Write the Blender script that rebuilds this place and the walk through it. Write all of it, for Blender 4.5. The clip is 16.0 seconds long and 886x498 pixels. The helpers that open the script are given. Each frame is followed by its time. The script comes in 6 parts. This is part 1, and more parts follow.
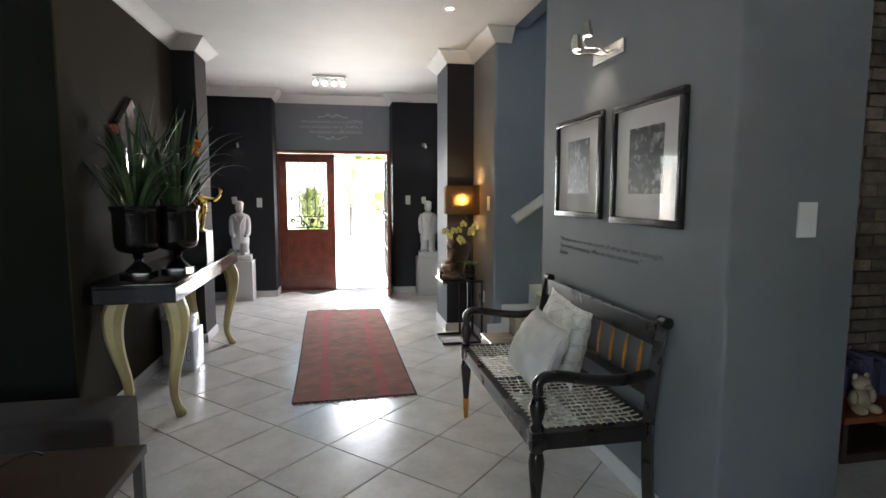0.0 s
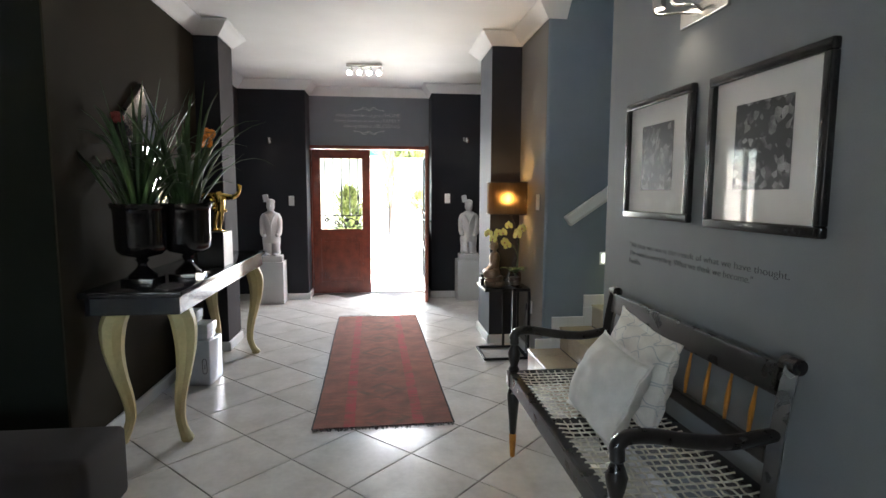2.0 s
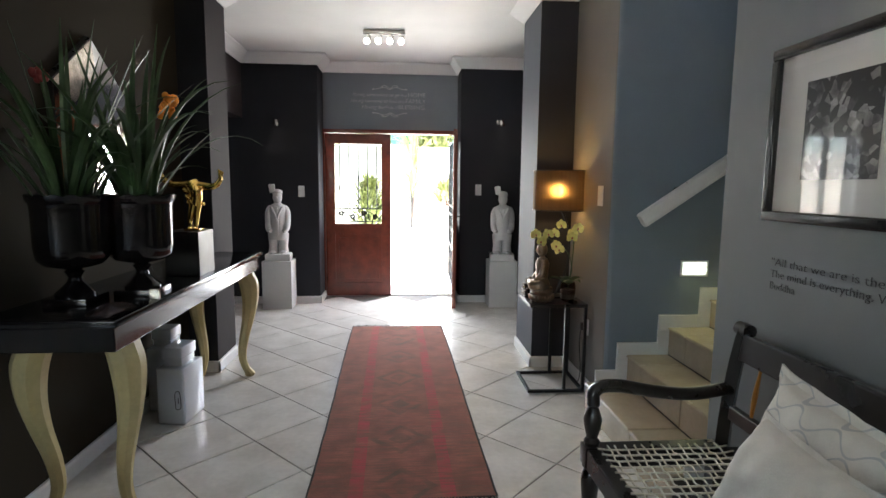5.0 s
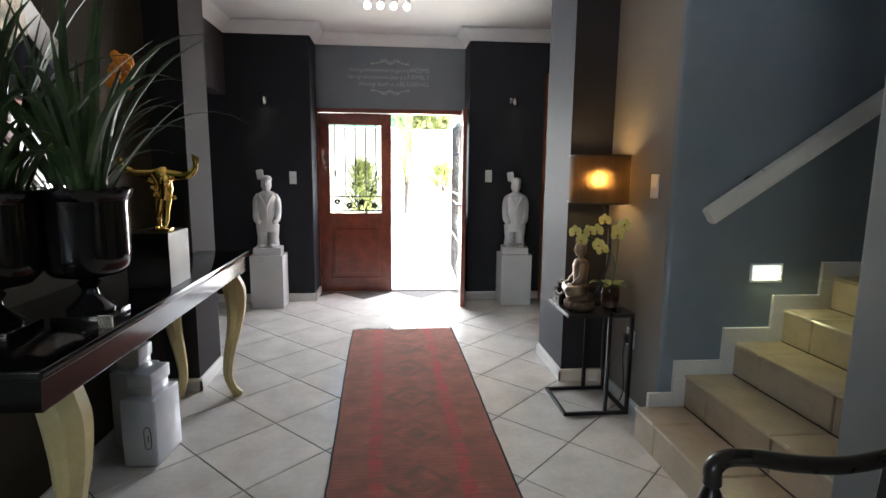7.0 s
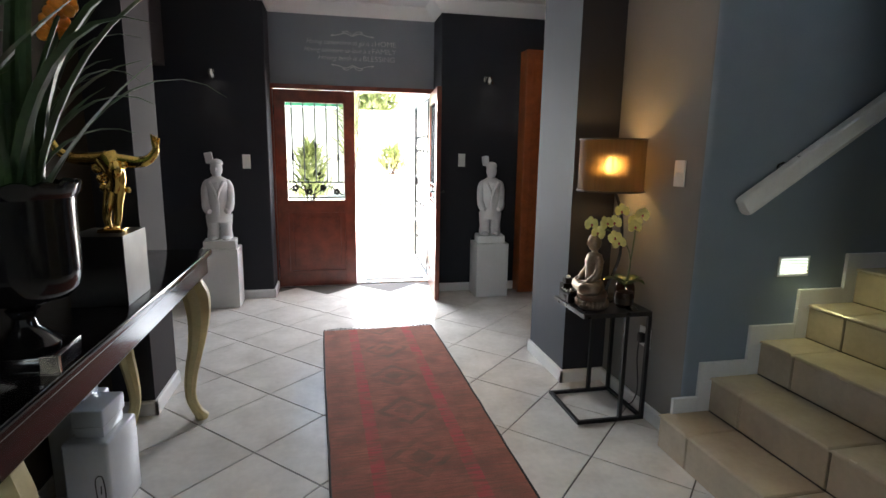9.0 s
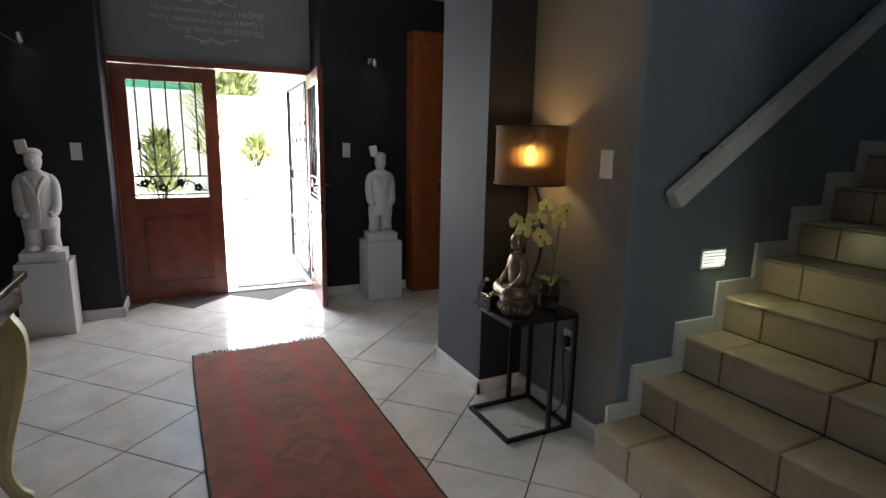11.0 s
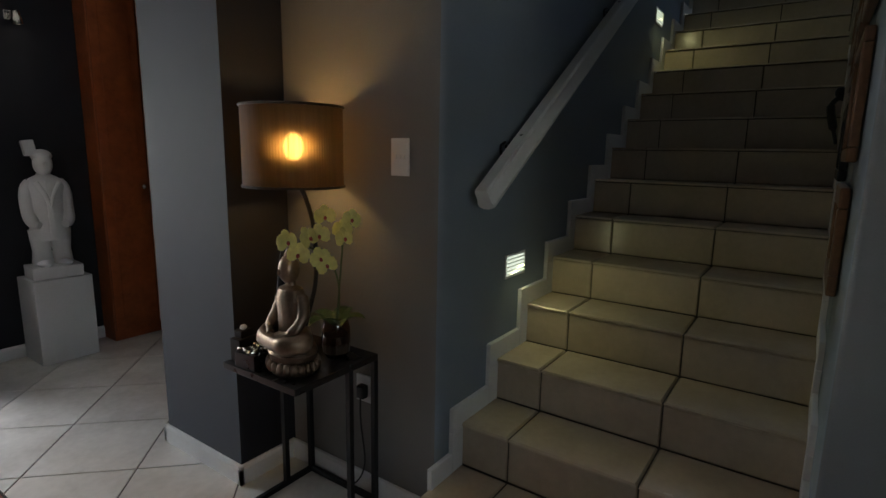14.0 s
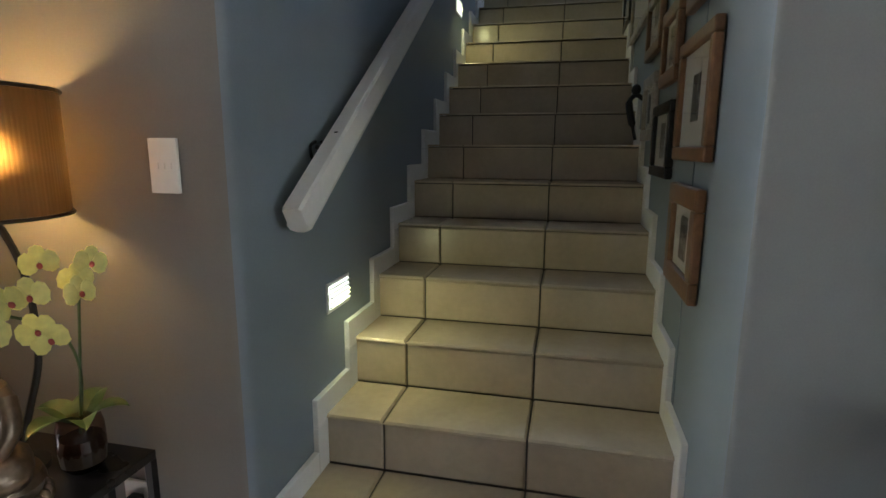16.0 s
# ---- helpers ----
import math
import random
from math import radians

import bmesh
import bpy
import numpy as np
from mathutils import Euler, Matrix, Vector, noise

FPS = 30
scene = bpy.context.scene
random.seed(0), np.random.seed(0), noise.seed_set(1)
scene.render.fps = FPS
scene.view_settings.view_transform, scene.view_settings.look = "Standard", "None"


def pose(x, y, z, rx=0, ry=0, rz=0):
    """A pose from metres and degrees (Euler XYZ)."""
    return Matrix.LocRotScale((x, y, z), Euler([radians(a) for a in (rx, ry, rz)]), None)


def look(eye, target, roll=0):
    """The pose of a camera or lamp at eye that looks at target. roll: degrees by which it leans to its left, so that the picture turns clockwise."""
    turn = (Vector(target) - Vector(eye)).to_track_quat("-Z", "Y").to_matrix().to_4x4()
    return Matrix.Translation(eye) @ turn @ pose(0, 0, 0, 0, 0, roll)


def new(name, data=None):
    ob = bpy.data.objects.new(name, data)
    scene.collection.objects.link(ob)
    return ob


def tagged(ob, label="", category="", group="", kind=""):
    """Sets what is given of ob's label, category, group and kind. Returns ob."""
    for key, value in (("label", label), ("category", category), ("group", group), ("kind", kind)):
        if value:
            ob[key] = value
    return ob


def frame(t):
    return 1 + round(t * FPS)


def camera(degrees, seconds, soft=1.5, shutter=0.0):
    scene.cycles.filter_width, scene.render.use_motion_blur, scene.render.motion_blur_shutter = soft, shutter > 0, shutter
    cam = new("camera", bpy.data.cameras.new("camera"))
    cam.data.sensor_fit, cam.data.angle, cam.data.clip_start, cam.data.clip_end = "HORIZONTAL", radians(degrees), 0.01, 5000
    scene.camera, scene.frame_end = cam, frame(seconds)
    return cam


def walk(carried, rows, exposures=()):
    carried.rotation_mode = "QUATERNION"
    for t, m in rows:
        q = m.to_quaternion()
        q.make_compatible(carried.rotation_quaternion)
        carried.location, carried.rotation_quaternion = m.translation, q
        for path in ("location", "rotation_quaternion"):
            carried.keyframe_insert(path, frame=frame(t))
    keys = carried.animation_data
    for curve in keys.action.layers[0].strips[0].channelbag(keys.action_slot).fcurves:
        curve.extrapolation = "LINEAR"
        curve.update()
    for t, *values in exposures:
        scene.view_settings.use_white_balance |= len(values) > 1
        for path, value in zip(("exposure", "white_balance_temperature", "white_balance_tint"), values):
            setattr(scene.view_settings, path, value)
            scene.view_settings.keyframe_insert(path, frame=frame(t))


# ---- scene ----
cam = camera(79.5, 16.0)
PATH = [
    (0, (0.563, -0.297, 1.435), (0.936, 1.657, 1.234), 0.05),
    (0.5, (0.570, -0.185, 1.416), (0.903, 1.777, 1.220), 0.12),
    (1, (0.590, -0.048, 1.425), (0.890, 1.919, 1.226), 0.13),
    (1.5, (0.616, 0.101, 1.436), (0.883, 2.073, 1.233), 0.18),
    (2, (0.638, 0.229, 1.423), (0.864, 2.205, 1.218), 0.21),
    (2.5, (0.648, 0.401, 1.428), (0.846, 2.380, 1.218), 0.24),
    (3, (0.648, 0.527, 1.425), (0.827, 2.507, 1.211), 0.27),
    (3.5, (0.664, 0.665, 1.425), (0.830, 2.645, 1.203), 0.28),
    (4, (0.674, 0.834, 1.432), (0.830, 2.815, 1.207), 0.47),
    (4.5, (0.663, 0.986, 1.415), (0.806, 2.967, 1.185), 0.56),
    (7, (0.503, 1.726, 1.442), (0.686, 3.695, 1.143), 0.62),
    (7.5, (0.425, 1.848, 1.445), (0.631, 3.811, 1.122), 0.53),
    (8, (0.352, 1.933, 1.452), (0.604, 3.888, 1.111), 0.62),
    (10.5, (0.129, 2.515, 1.440), (0.859, 4.337, 1.056), 1.09),
    (11, (0.166, 2.622, 1.434), (1.024, 4.387, 1.049), 1.13),
    (11.5, (0.216, 2.772, 1.424), (1.219, 4.461, 1.045), 1.19),
    (12, (0.246, 2.883, 1.426), (1.358, 4.501, 1.044), 1.18),
    (12.5, (0.267, 3.013, 1.406), (1.509, 4.537, 1.040), 1.33),
    (13, (0.290, 3.128, 1.398), (1.673, 4.527, 1.037), 1.27),
    (13.5, (0.361, 3.224, 1.385), (1.869, 4.487, 1.024), 1.14),
    (14, (0.454, 3.321, 1.376), (2.072, 4.442, 1.021), 1.00),
    (14.5, (0.540, 3.404, 1.386), (2.258, 4.364, 1.027), 0.77),
    (15, (0.642, 3.467, 1.399), (2.440, 4.264, 1.034), 0.61),
    (15.5, (0.721, 3.577, 1.398), (2.606, 4.139, 1.036), 0.30),
    (16, (0.819, 3.586, 1.401), (2.733, 4.032, 1.032), 0.23),
]
EXPOSURES = [(0.0, 3.65), (3.5, 3.6), (7.0, 3.45), (8.0, 3.4), (10.5, 2.88), (11.5, 2.48), (12.5, 2.05), (13.5, 2.05), (14.0, 2.3), (15.0, 3.2), (16.0, 3.85)]
walk(cam, [(t, look(eye, target, roll)) for t, eye, target, roll in PATH], EXPOSURES)

# ---- world, sun, large lights ----
world = bpy.data.worlds.new("world")
scene.world = world
world.use_nodes = True
wn = world.node_tree
sky = wn.nodes.new("ShaderNodeTexSky")
sky.sky_type = "NISHITA"
sky.sun_disc = False
sky.sun_elevation = radians(73)
sky.sun_rotation = radians(149)
wn.links.new(sky.outputs[0], wn.nodes["Background"].inputs[0])
wn.nodes["Background"].inputs[1].default_value = 0.15


def lamp(name, kind, energy, colour, m, **values):
    data = bpy.data.lights.new(name, kind)
    data.energy, data.color = energy, colour
    if "size" in values:
        data.shape, data.size, data.size_y = "RECTANGLE", values["size"][0], values["size"][1]
    if "radius" in values:
        data.shadow_soft_size = values["radius"]
    if "cone" in values:
        data.spot_size, data.spot_blend = radians(values["cone"]), 0.6
    if "angle" in values:
        data.angle = radians(values["angle"])
    ob = new(name, data)
    ob.matrix_world = m
    return ob


lamp("sun", "SUN", 5.0, (1.0, 0.95, 0.87), look((0, 0, 0), (-0.15, 0.25, -0.95)), angle=0.6)
# daylight that enters by the front door, the living room's windows and the window over the stairs
lamp("daylight_front_door", "AREA", 9.69, (0.97, 0.98, 1.0), look((0.86, 8.30, 1.25), (0.8, 6.3, -0.4)), size=(0.7, 1.9))
lamp("daylight_living_room", "AREA", 2.0, (0.86, 0.95, 1.0), look((-2.3, -3.35, 1.5), (0.9, 3.0, 1.0)), size=(1.8, 1.1))
lamp("daylight_stair_window", "AREA", 0.7, (0.72, 0.84, 1.0), look((6.85, 3.79, 4.75), (3.8, 3.8, 1.6)), size=(0.8, 1.2))
lamp("daylight_side_room", "AREA", 0.239, (0.95, 0.97, 1.0), look((-2.25, 7.55, 1.55), (-2.0, 5.6, 0.6)), size=(0.9, 1.1))

# ---- materials ----


def material(name, colour, rough=0.6, metal=0.0, vary=0.15, scale=3.0, fine=60.0, bump=0.15, coat=0.0, tint=None, random_piece=0.0, spec=0.5):
    """Principled surface: broad stains and fine grain on the colour, grain in the relief."""
    mat = bpy.data.materials.new(name)
    mat.use_nodes = True
    nt = mat.node_tree
    bsdf = nt.nodes["Principled BSDF"]
    bsdf.inputs["Roughness"].default_value = rough
    bsdf.inputs["Metallic"].default_value = metal
    bsdf.inputs["Coat Weight"].default_value = coat
    bsdf.inputs["Specular IOR Level"].default_value = spec
    co = nt.nodes.new("ShaderNodeTexCoord")
    geo = nt.nodes.new("ShaderNodeNewGeometry")
    n1 = nt.nodes.new("ShaderNodeTexNoise")
    n1.inputs["Scale"].default_value, n1.inputs["Detail"].default_value = scale, 5
    n2 = nt.nodes.new("ShaderNodeTexNoise")
    n2.inputs["Scale"].default_value, n2.inputs["Detail"].default_value = fine, 3
    nt.links.new(geo.outputs["Position"], n1.inputs["Vector"])
    nt.links.new(geo.outputs["Position"], n2.inputs["Vector"])
    mixf = nt.nodes.new("ShaderNodeMath")
    mixf.operation = "MULTIPLY_ADD"
    nt.links.new(n2.outputs["Fac"], mixf.inputs[0])
    mixf.inputs[1].default_value = 0.45
    nt.links.new(n1.outputs["Fac"], mixf.inputs[2])
    ramp = nt.nodes.new("ShaderNodeValToRGB")
    low = [c * (1 - vary) for c in (tint or colour)]
    high = [min(1, c * (1 + vary)) for c in colour]
    ramp.color_ramp.elements[0].position, ramp.color_ramp.elements[1].position = 0.45, 0.95
    ramp.color_ramp.elements[0].color, ramp.color_ramp.elements[1].color = (*low, 1), (*high, 1)
    nt.links.new(mixf.outputs[0], ramp.inputs[0])
    out = ramp.outputs[0]
    if random_piece:
        info = nt.nodes.new("ShaderNodeObjectInfo")
        hsv = nt.nodes.new("ShaderNodeHueSaturation")
        m = nt.nodes.new("ShaderNodeMapRange")
        m.inputs["To Min"].default_value, m.inputs["To Max"].default_value = 1 - random_piece, 1 + random_piece
        nt.links.new(info.outputs["Random"], m.inputs["Value"])
        nt.links.new(m.outputs[0], hsv.inputs["Value"])
        nt.links.new(out, hsv.inputs["Color"])
        out = hsv.outputs[0]
    nt.links.new(out, bsdf.inputs["Base Color"])
    rr = nt.nodes.new("ShaderNodeMapRange")
    rr.inputs["To Min"].default_value, rr.inputs["To Max"].default_value = max(0.02, rough - 0.08), min(1, rough + 0.1)
    nt.links.new(n1.outputs["Fac"], rr.inputs["Value"])
    nt.links.new(rr.outputs[0], bsdf.inputs["Roughness"])
    if bump:
        b = nt.nodes.new("ShaderNodeBump")
        b.inputs["Strength"].default_value, b.inputs["Distance"].default_value = bump, 0.004
        nt.links.new(mixf.outputs[0], b.inputs["Height"])
        nt.links.new(b.outputs[0], bsdf.inputs["Normal"])
    return mat


def emitter(name, colour, strength):
    mat = bpy.data.materials.new(name)
    mat.use_nodes = True
    b = mat.node_tree.nodes["Principled BSDF"]
    b.inputs["Base Color"].default_value = (*colour, 1)
    b.inputs["Emission Color"].default_value = (*colour, 1)
    b.inputs["Emission Strength"].default_value = strength
    return mat


def glass(name, rough=0.02, tint=(1, 1, 1)):
    """Clear pane: glossy by Fresnel over a see-through body."""
    mat = bpy.data.materials.new(name)
    mat.use_nodes = True
    nt = mat.node_tree
    nt.nodes.remove(nt.nodes["Principled BSDF"])
    clear = nt.nodes.new("ShaderNodeBsdfTransparent")
    clear.inputs[0].default_value = (*tint, 1)
    gloss = nt.nodes.new("ShaderNodeBsdfGlossy")
    gloss.inputs["Roughness"].default_value = rough
    face = nt.nodes.new("ShaderNodeLayerWeight")
    face.inputs["Blend"].default_value = 0.5
    power = nt.nodes.new("ShaderNodeMath")
    power.operation = "POWER"
    power.inputs[1].default_value = 5
    nt.links.new(face.outputs["Facing"], power.inputs[0])
    fres = nt.nodes.new("ShaderNodeMapRange")
    fres.inputs["To Min"].default_value, fres.inputs["To Max"].default_value = 0.05, 1.0
    nt.links.new(power.outputs[0], fres.inputs["Value"])
    mix = nt.nodes.new("ShaderNodeMixShader")
    nt.links.new(fres.outputs[0], mix.inputs[0])
    nt.links.new(clear.outputs[0], mix.inputs[1])
    nt.links.new(gloss.outputs[0], mix.inputs[2])
    nt.links.new(mix.outputs[0], nt.nodes["Material Output"].inputs[0])
    return mat


M = dict(
    grey=material("grey_wall_paint", (0.215, 0.228, 0.24), 0.65, spec=0.2, vary=0.07, bump=0.08, fine=220),
    blue=material("blue_grey_wall_paint", (0.21, 0.255, 0.30), 0.5, vary=0.07, bump=0.08, fine=220),
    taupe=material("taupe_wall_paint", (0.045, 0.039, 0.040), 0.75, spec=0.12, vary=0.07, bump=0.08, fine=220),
    greige=material("warm_grey_wall_paint", (0.225, 0.212, 0.198), 0.6, spec=0.3, vary=0.07, bump=0.08, fine=220),
    olive=material("olive_wall_paint", (0.036, 0.029, 0.020), 0.8, spec=0.06, vary=0.08, bump=0.08, fine=220),
    # green wall facing the living room: its shade is put into the near-black colour
    green_shaded=material("shaded_green_wall_paint", (0.011, 0.012, 0.009), 0.8, spec=0.06, vary=0.08, bump=0.08, fine=220),
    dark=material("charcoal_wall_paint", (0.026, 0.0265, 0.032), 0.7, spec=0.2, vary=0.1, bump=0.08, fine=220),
    panel=material("slate_wall_paint", (0.19, 0.21, 0.235), 0.55, vary=0.07, bump=0.08, fine=220),
    # darker copy of the slate: weaker light on the pier side put into the colour
    pier=material("slate_pier_dimmed", (0.092, 0.100, 0.118), 0.65, spec=0.25, vary=0.07, bump=0.08, fine=220),
    white=material("white_ceiling_paint", (0.78, 0.775, 0.76), 0.7, vary=0.04, bump=0.05, fine=200),
    trim=material("white_gloss_trim", (0.76, 0.755, 0.74), 0.35, vary=0.06, bump=0.04),
    tile=material("cream_floor_tile", (0.74, 0.71, 0.66), 0.2, vary=0.09, scale=5, fine=30, bump=0.22, tint=(0.68, 0.645, 0.59), random_piece=0.035),
    stair=material("beige_stair_tile", (0.50, 0.42, 0.32), 0.22, vary=0.10, scale=6, fine=40, bump=0.15, random_piece=0.05),
    grout=material("dark_grout", (0.085, 0.075, 0.065), 0.9, vary=0.2, bump=0.3),
    door=material("red_varnished_wood", (0.17, 0.036, 0.018), 0.32, vary=0.35, scale=9, fine=40, bump=0.12, coat=0.3),
    cupboard=material("orange_stained_wood", (0.34, 0.085, 0.022), 0.4, vary=0.3, scale=7, fine=30, bump=0.12),
    black=material("black_lacquer", (0.008, 0.007, 0.007), 0.11, vary=0.2, bump=0.015, coat=0.1, spec=0.4),
    satin=material("black_satin_wood", (0.012, 0.009, 0.009), 0.42, vary=0.3, scale=8, bump=0.08, spec=0.3),
    ebony=material("black_stained_wood", (0.017, 0.014, 0.013), 0.28, vary=0.35, scale=12, fine=70, bump=0.12, coat=0.2),
    iron=material("black_iron", (0.014, 0.014, 0.015), 0.38, metal=0.3, vary=0.3, bump=0.15),
    cream=material("cream_painted_wood", (0.56, 0.46, 0.22), 0.48, vary=0.12, scale=8, bump=0.1),
    amber=material("amber_varnished_wood", (0.52, 0.22, 0.035), 0.3, vary=0.3, scale=12, bump=0.1),
    statue=material("white_stone", (0.74, 0.735, 0.73), 0.55, vary=0.06, scale=9, bump=0.25),
    pedestal=material("white_painted_board", (0.70, 0.695, 0.69), 0.45, vary=0.05, bump=0.06),
    ceramic=material("white_glazed_ceramic", (0.62, 0.645, 0.68), 0.15, vary=0.05, bump=0.03, coat=0.4),
    gold=material("polished_gold", (0.83, 0.56, 0.16), 0.16, metal=1.0, vary=0.15, bump=0.12, fine=35),
    bronze=material("aged_bronze", (0.27, 0.20, 0.145), 0.36, metal=0.9, vary=0.25, scale=20, bump=0.3, fine=90),
    chrome=material("brushed_steel", (0.62, 0.60, 0.57), 0.22, metal=1.0, vary=0.08, bump=0.02),
    leaf=material("green_leaf", (0.042, 0.082, 0.028), 0.4, vary=0.4, scale=14, bump=0.2),
    flower=material("orange_petal", (0.80, 0.27, 0.02), 0.5, vary=0.25, scale=30),
    orchid=material("yellow_green_petal", (0.72, 0.68, 0.24), 0.5, vary=0.12, scale=30, bump=0.1),
    orchid_lip=material("dark_red_petal", (0.35, 0.06, 0.05), 0.5),
    cushion=material("cream_woven_cotton", (0.78, 0.76, 0.71), 0.85, vary=0.08, scale=20, fine=260, bump=0.5),
    rope=material("cream_hide_thong", (0.70, 0.66, 0.55), 0.7, vary=0.15, scale=30, bump=0.3),
    plate=material("white_switch_plastic", (0.80, 0.80, 0.78), 0.35, vary=0.03, bump=0.0),
    plug=material("black_plastic", (0.012, 0.012, 0.012), 0.35, vary=0.2, bump=0.0),
    mat_board=material("white_mat_board", (0.70, 0.69, 0.66), 0.75, vary=0.04, bump=0.05),
    frame_black=material("black_picture_frame", (0.018, 0.017, 0.017), 0.22, vary=0.2, bump=0.05),
    frame_wood=material("brown_frame_wood", (0.17, 0.085, 0.04), 0.4, vary=0.3, scale=15),
    frame_grey=material("weathered_frame_wood", (0.36, 0.31, 0.25), 0.6, vary=0.3, scale=18),
    ink=material("dark_lettering", (0.035, 0.035, 0.04), 0.6, bump=0),
    chalk=material("pale_lettering", (0.50, 0.51, 0.51), 0.6, bump=0),
    sofa=material("grey_brown_upholstery", (0.034, 0.026, 0.023), 0.9, vary=0.15, fine=240, bump=0.4),
    walnut=material("dark_walnut", (0.055, 0.033, 0.022), 0.35, vary=0.35, scale=10),
    brick=material("whitewashed_brick", (0.20, 0.155, 0.12), 0.85, vary=0.35, scale=14, fine=60, bump=0.6, random_piece=0.35),
    mortar=material("brown_mortar", (0.15, 0.12, 0.095), 0.95, vary=0.2, bump=0.4),
    mirror=material("silvered_mirror", (0.86, 0.86, 0.86), 0.02, metal=1.0, vary=0.02, bump=0.0),
    antique=material("antiqued_mirror", (0.52, 0.47, 0.40), 0.14, metal=1.0, vary=0.5, scale=22, fine=80, bump=0.05),
    paving=material("pale_paving", (0.78, 0.75, 0.69), 0.8, vary=0.12, scale=2, bump=0.3),
    render=material("cream_garden_wall", (0.80, 0.76, 0.67), 0.85, vary=0.12, scale=1.5, bump=0.2),
    terracotta=material("terracotta", (0.56, 0.34, 0.19), 0.8, vary=0.2, scale=9),
    planter=material("grey_planter", (0.46, 0.44, 0.40), 0.75, vary=0.15, scale=9),
    soil=material("dark_soil", (0.03, 0.022, 0.016), 0.95, vary=0.4, scale=30, bump=0.8),
    shade_net=material("green_shade_net", (0.03, 0.16, 0.085), 0.8, vary=0.25, scale=6, fine=140),
    foliage=material("garden_foliage", (0.22, 0.24, 0.085), 0.55, vary=0.5, scale=5, bump=0.3),
    coir=material("grey_doormat", (0.20, 0.185, 0.165), 0.95, vary=0.4, scale=25, fine=150, bump=0.8),
    books=material("faded_book_cloth", (0.10, 0.09, 0.17), 0.7, vary=0.3, random_piece=0.4),
    plush=material("cream_plush", (0.55, 0.45, 0.30), 0.95, vary=0.2, fine=200, bump=0.7),
    pane=glass("clear_pane"),
    door_pane=glass("smoked_pane", tint=(0.40, 0.43, 0.40)),
    jar=glass("glass_jar", tint=(0.55, 0.42, 0.36)),
    bulb=emitter("bulb_glow", (1.0, 0.97, 0.9), 1.4),
    bulb_dim=emitter("halogen_glow", (1.0, 0.9, 0.74), 1.0),
    warm=emitter("warm_bulb_glow", (1.0, 0.62, 0.24), 4.5),
    louvre=emitter("step_light_glow", (0.90, 1.0, 0.84), 0.15),
)


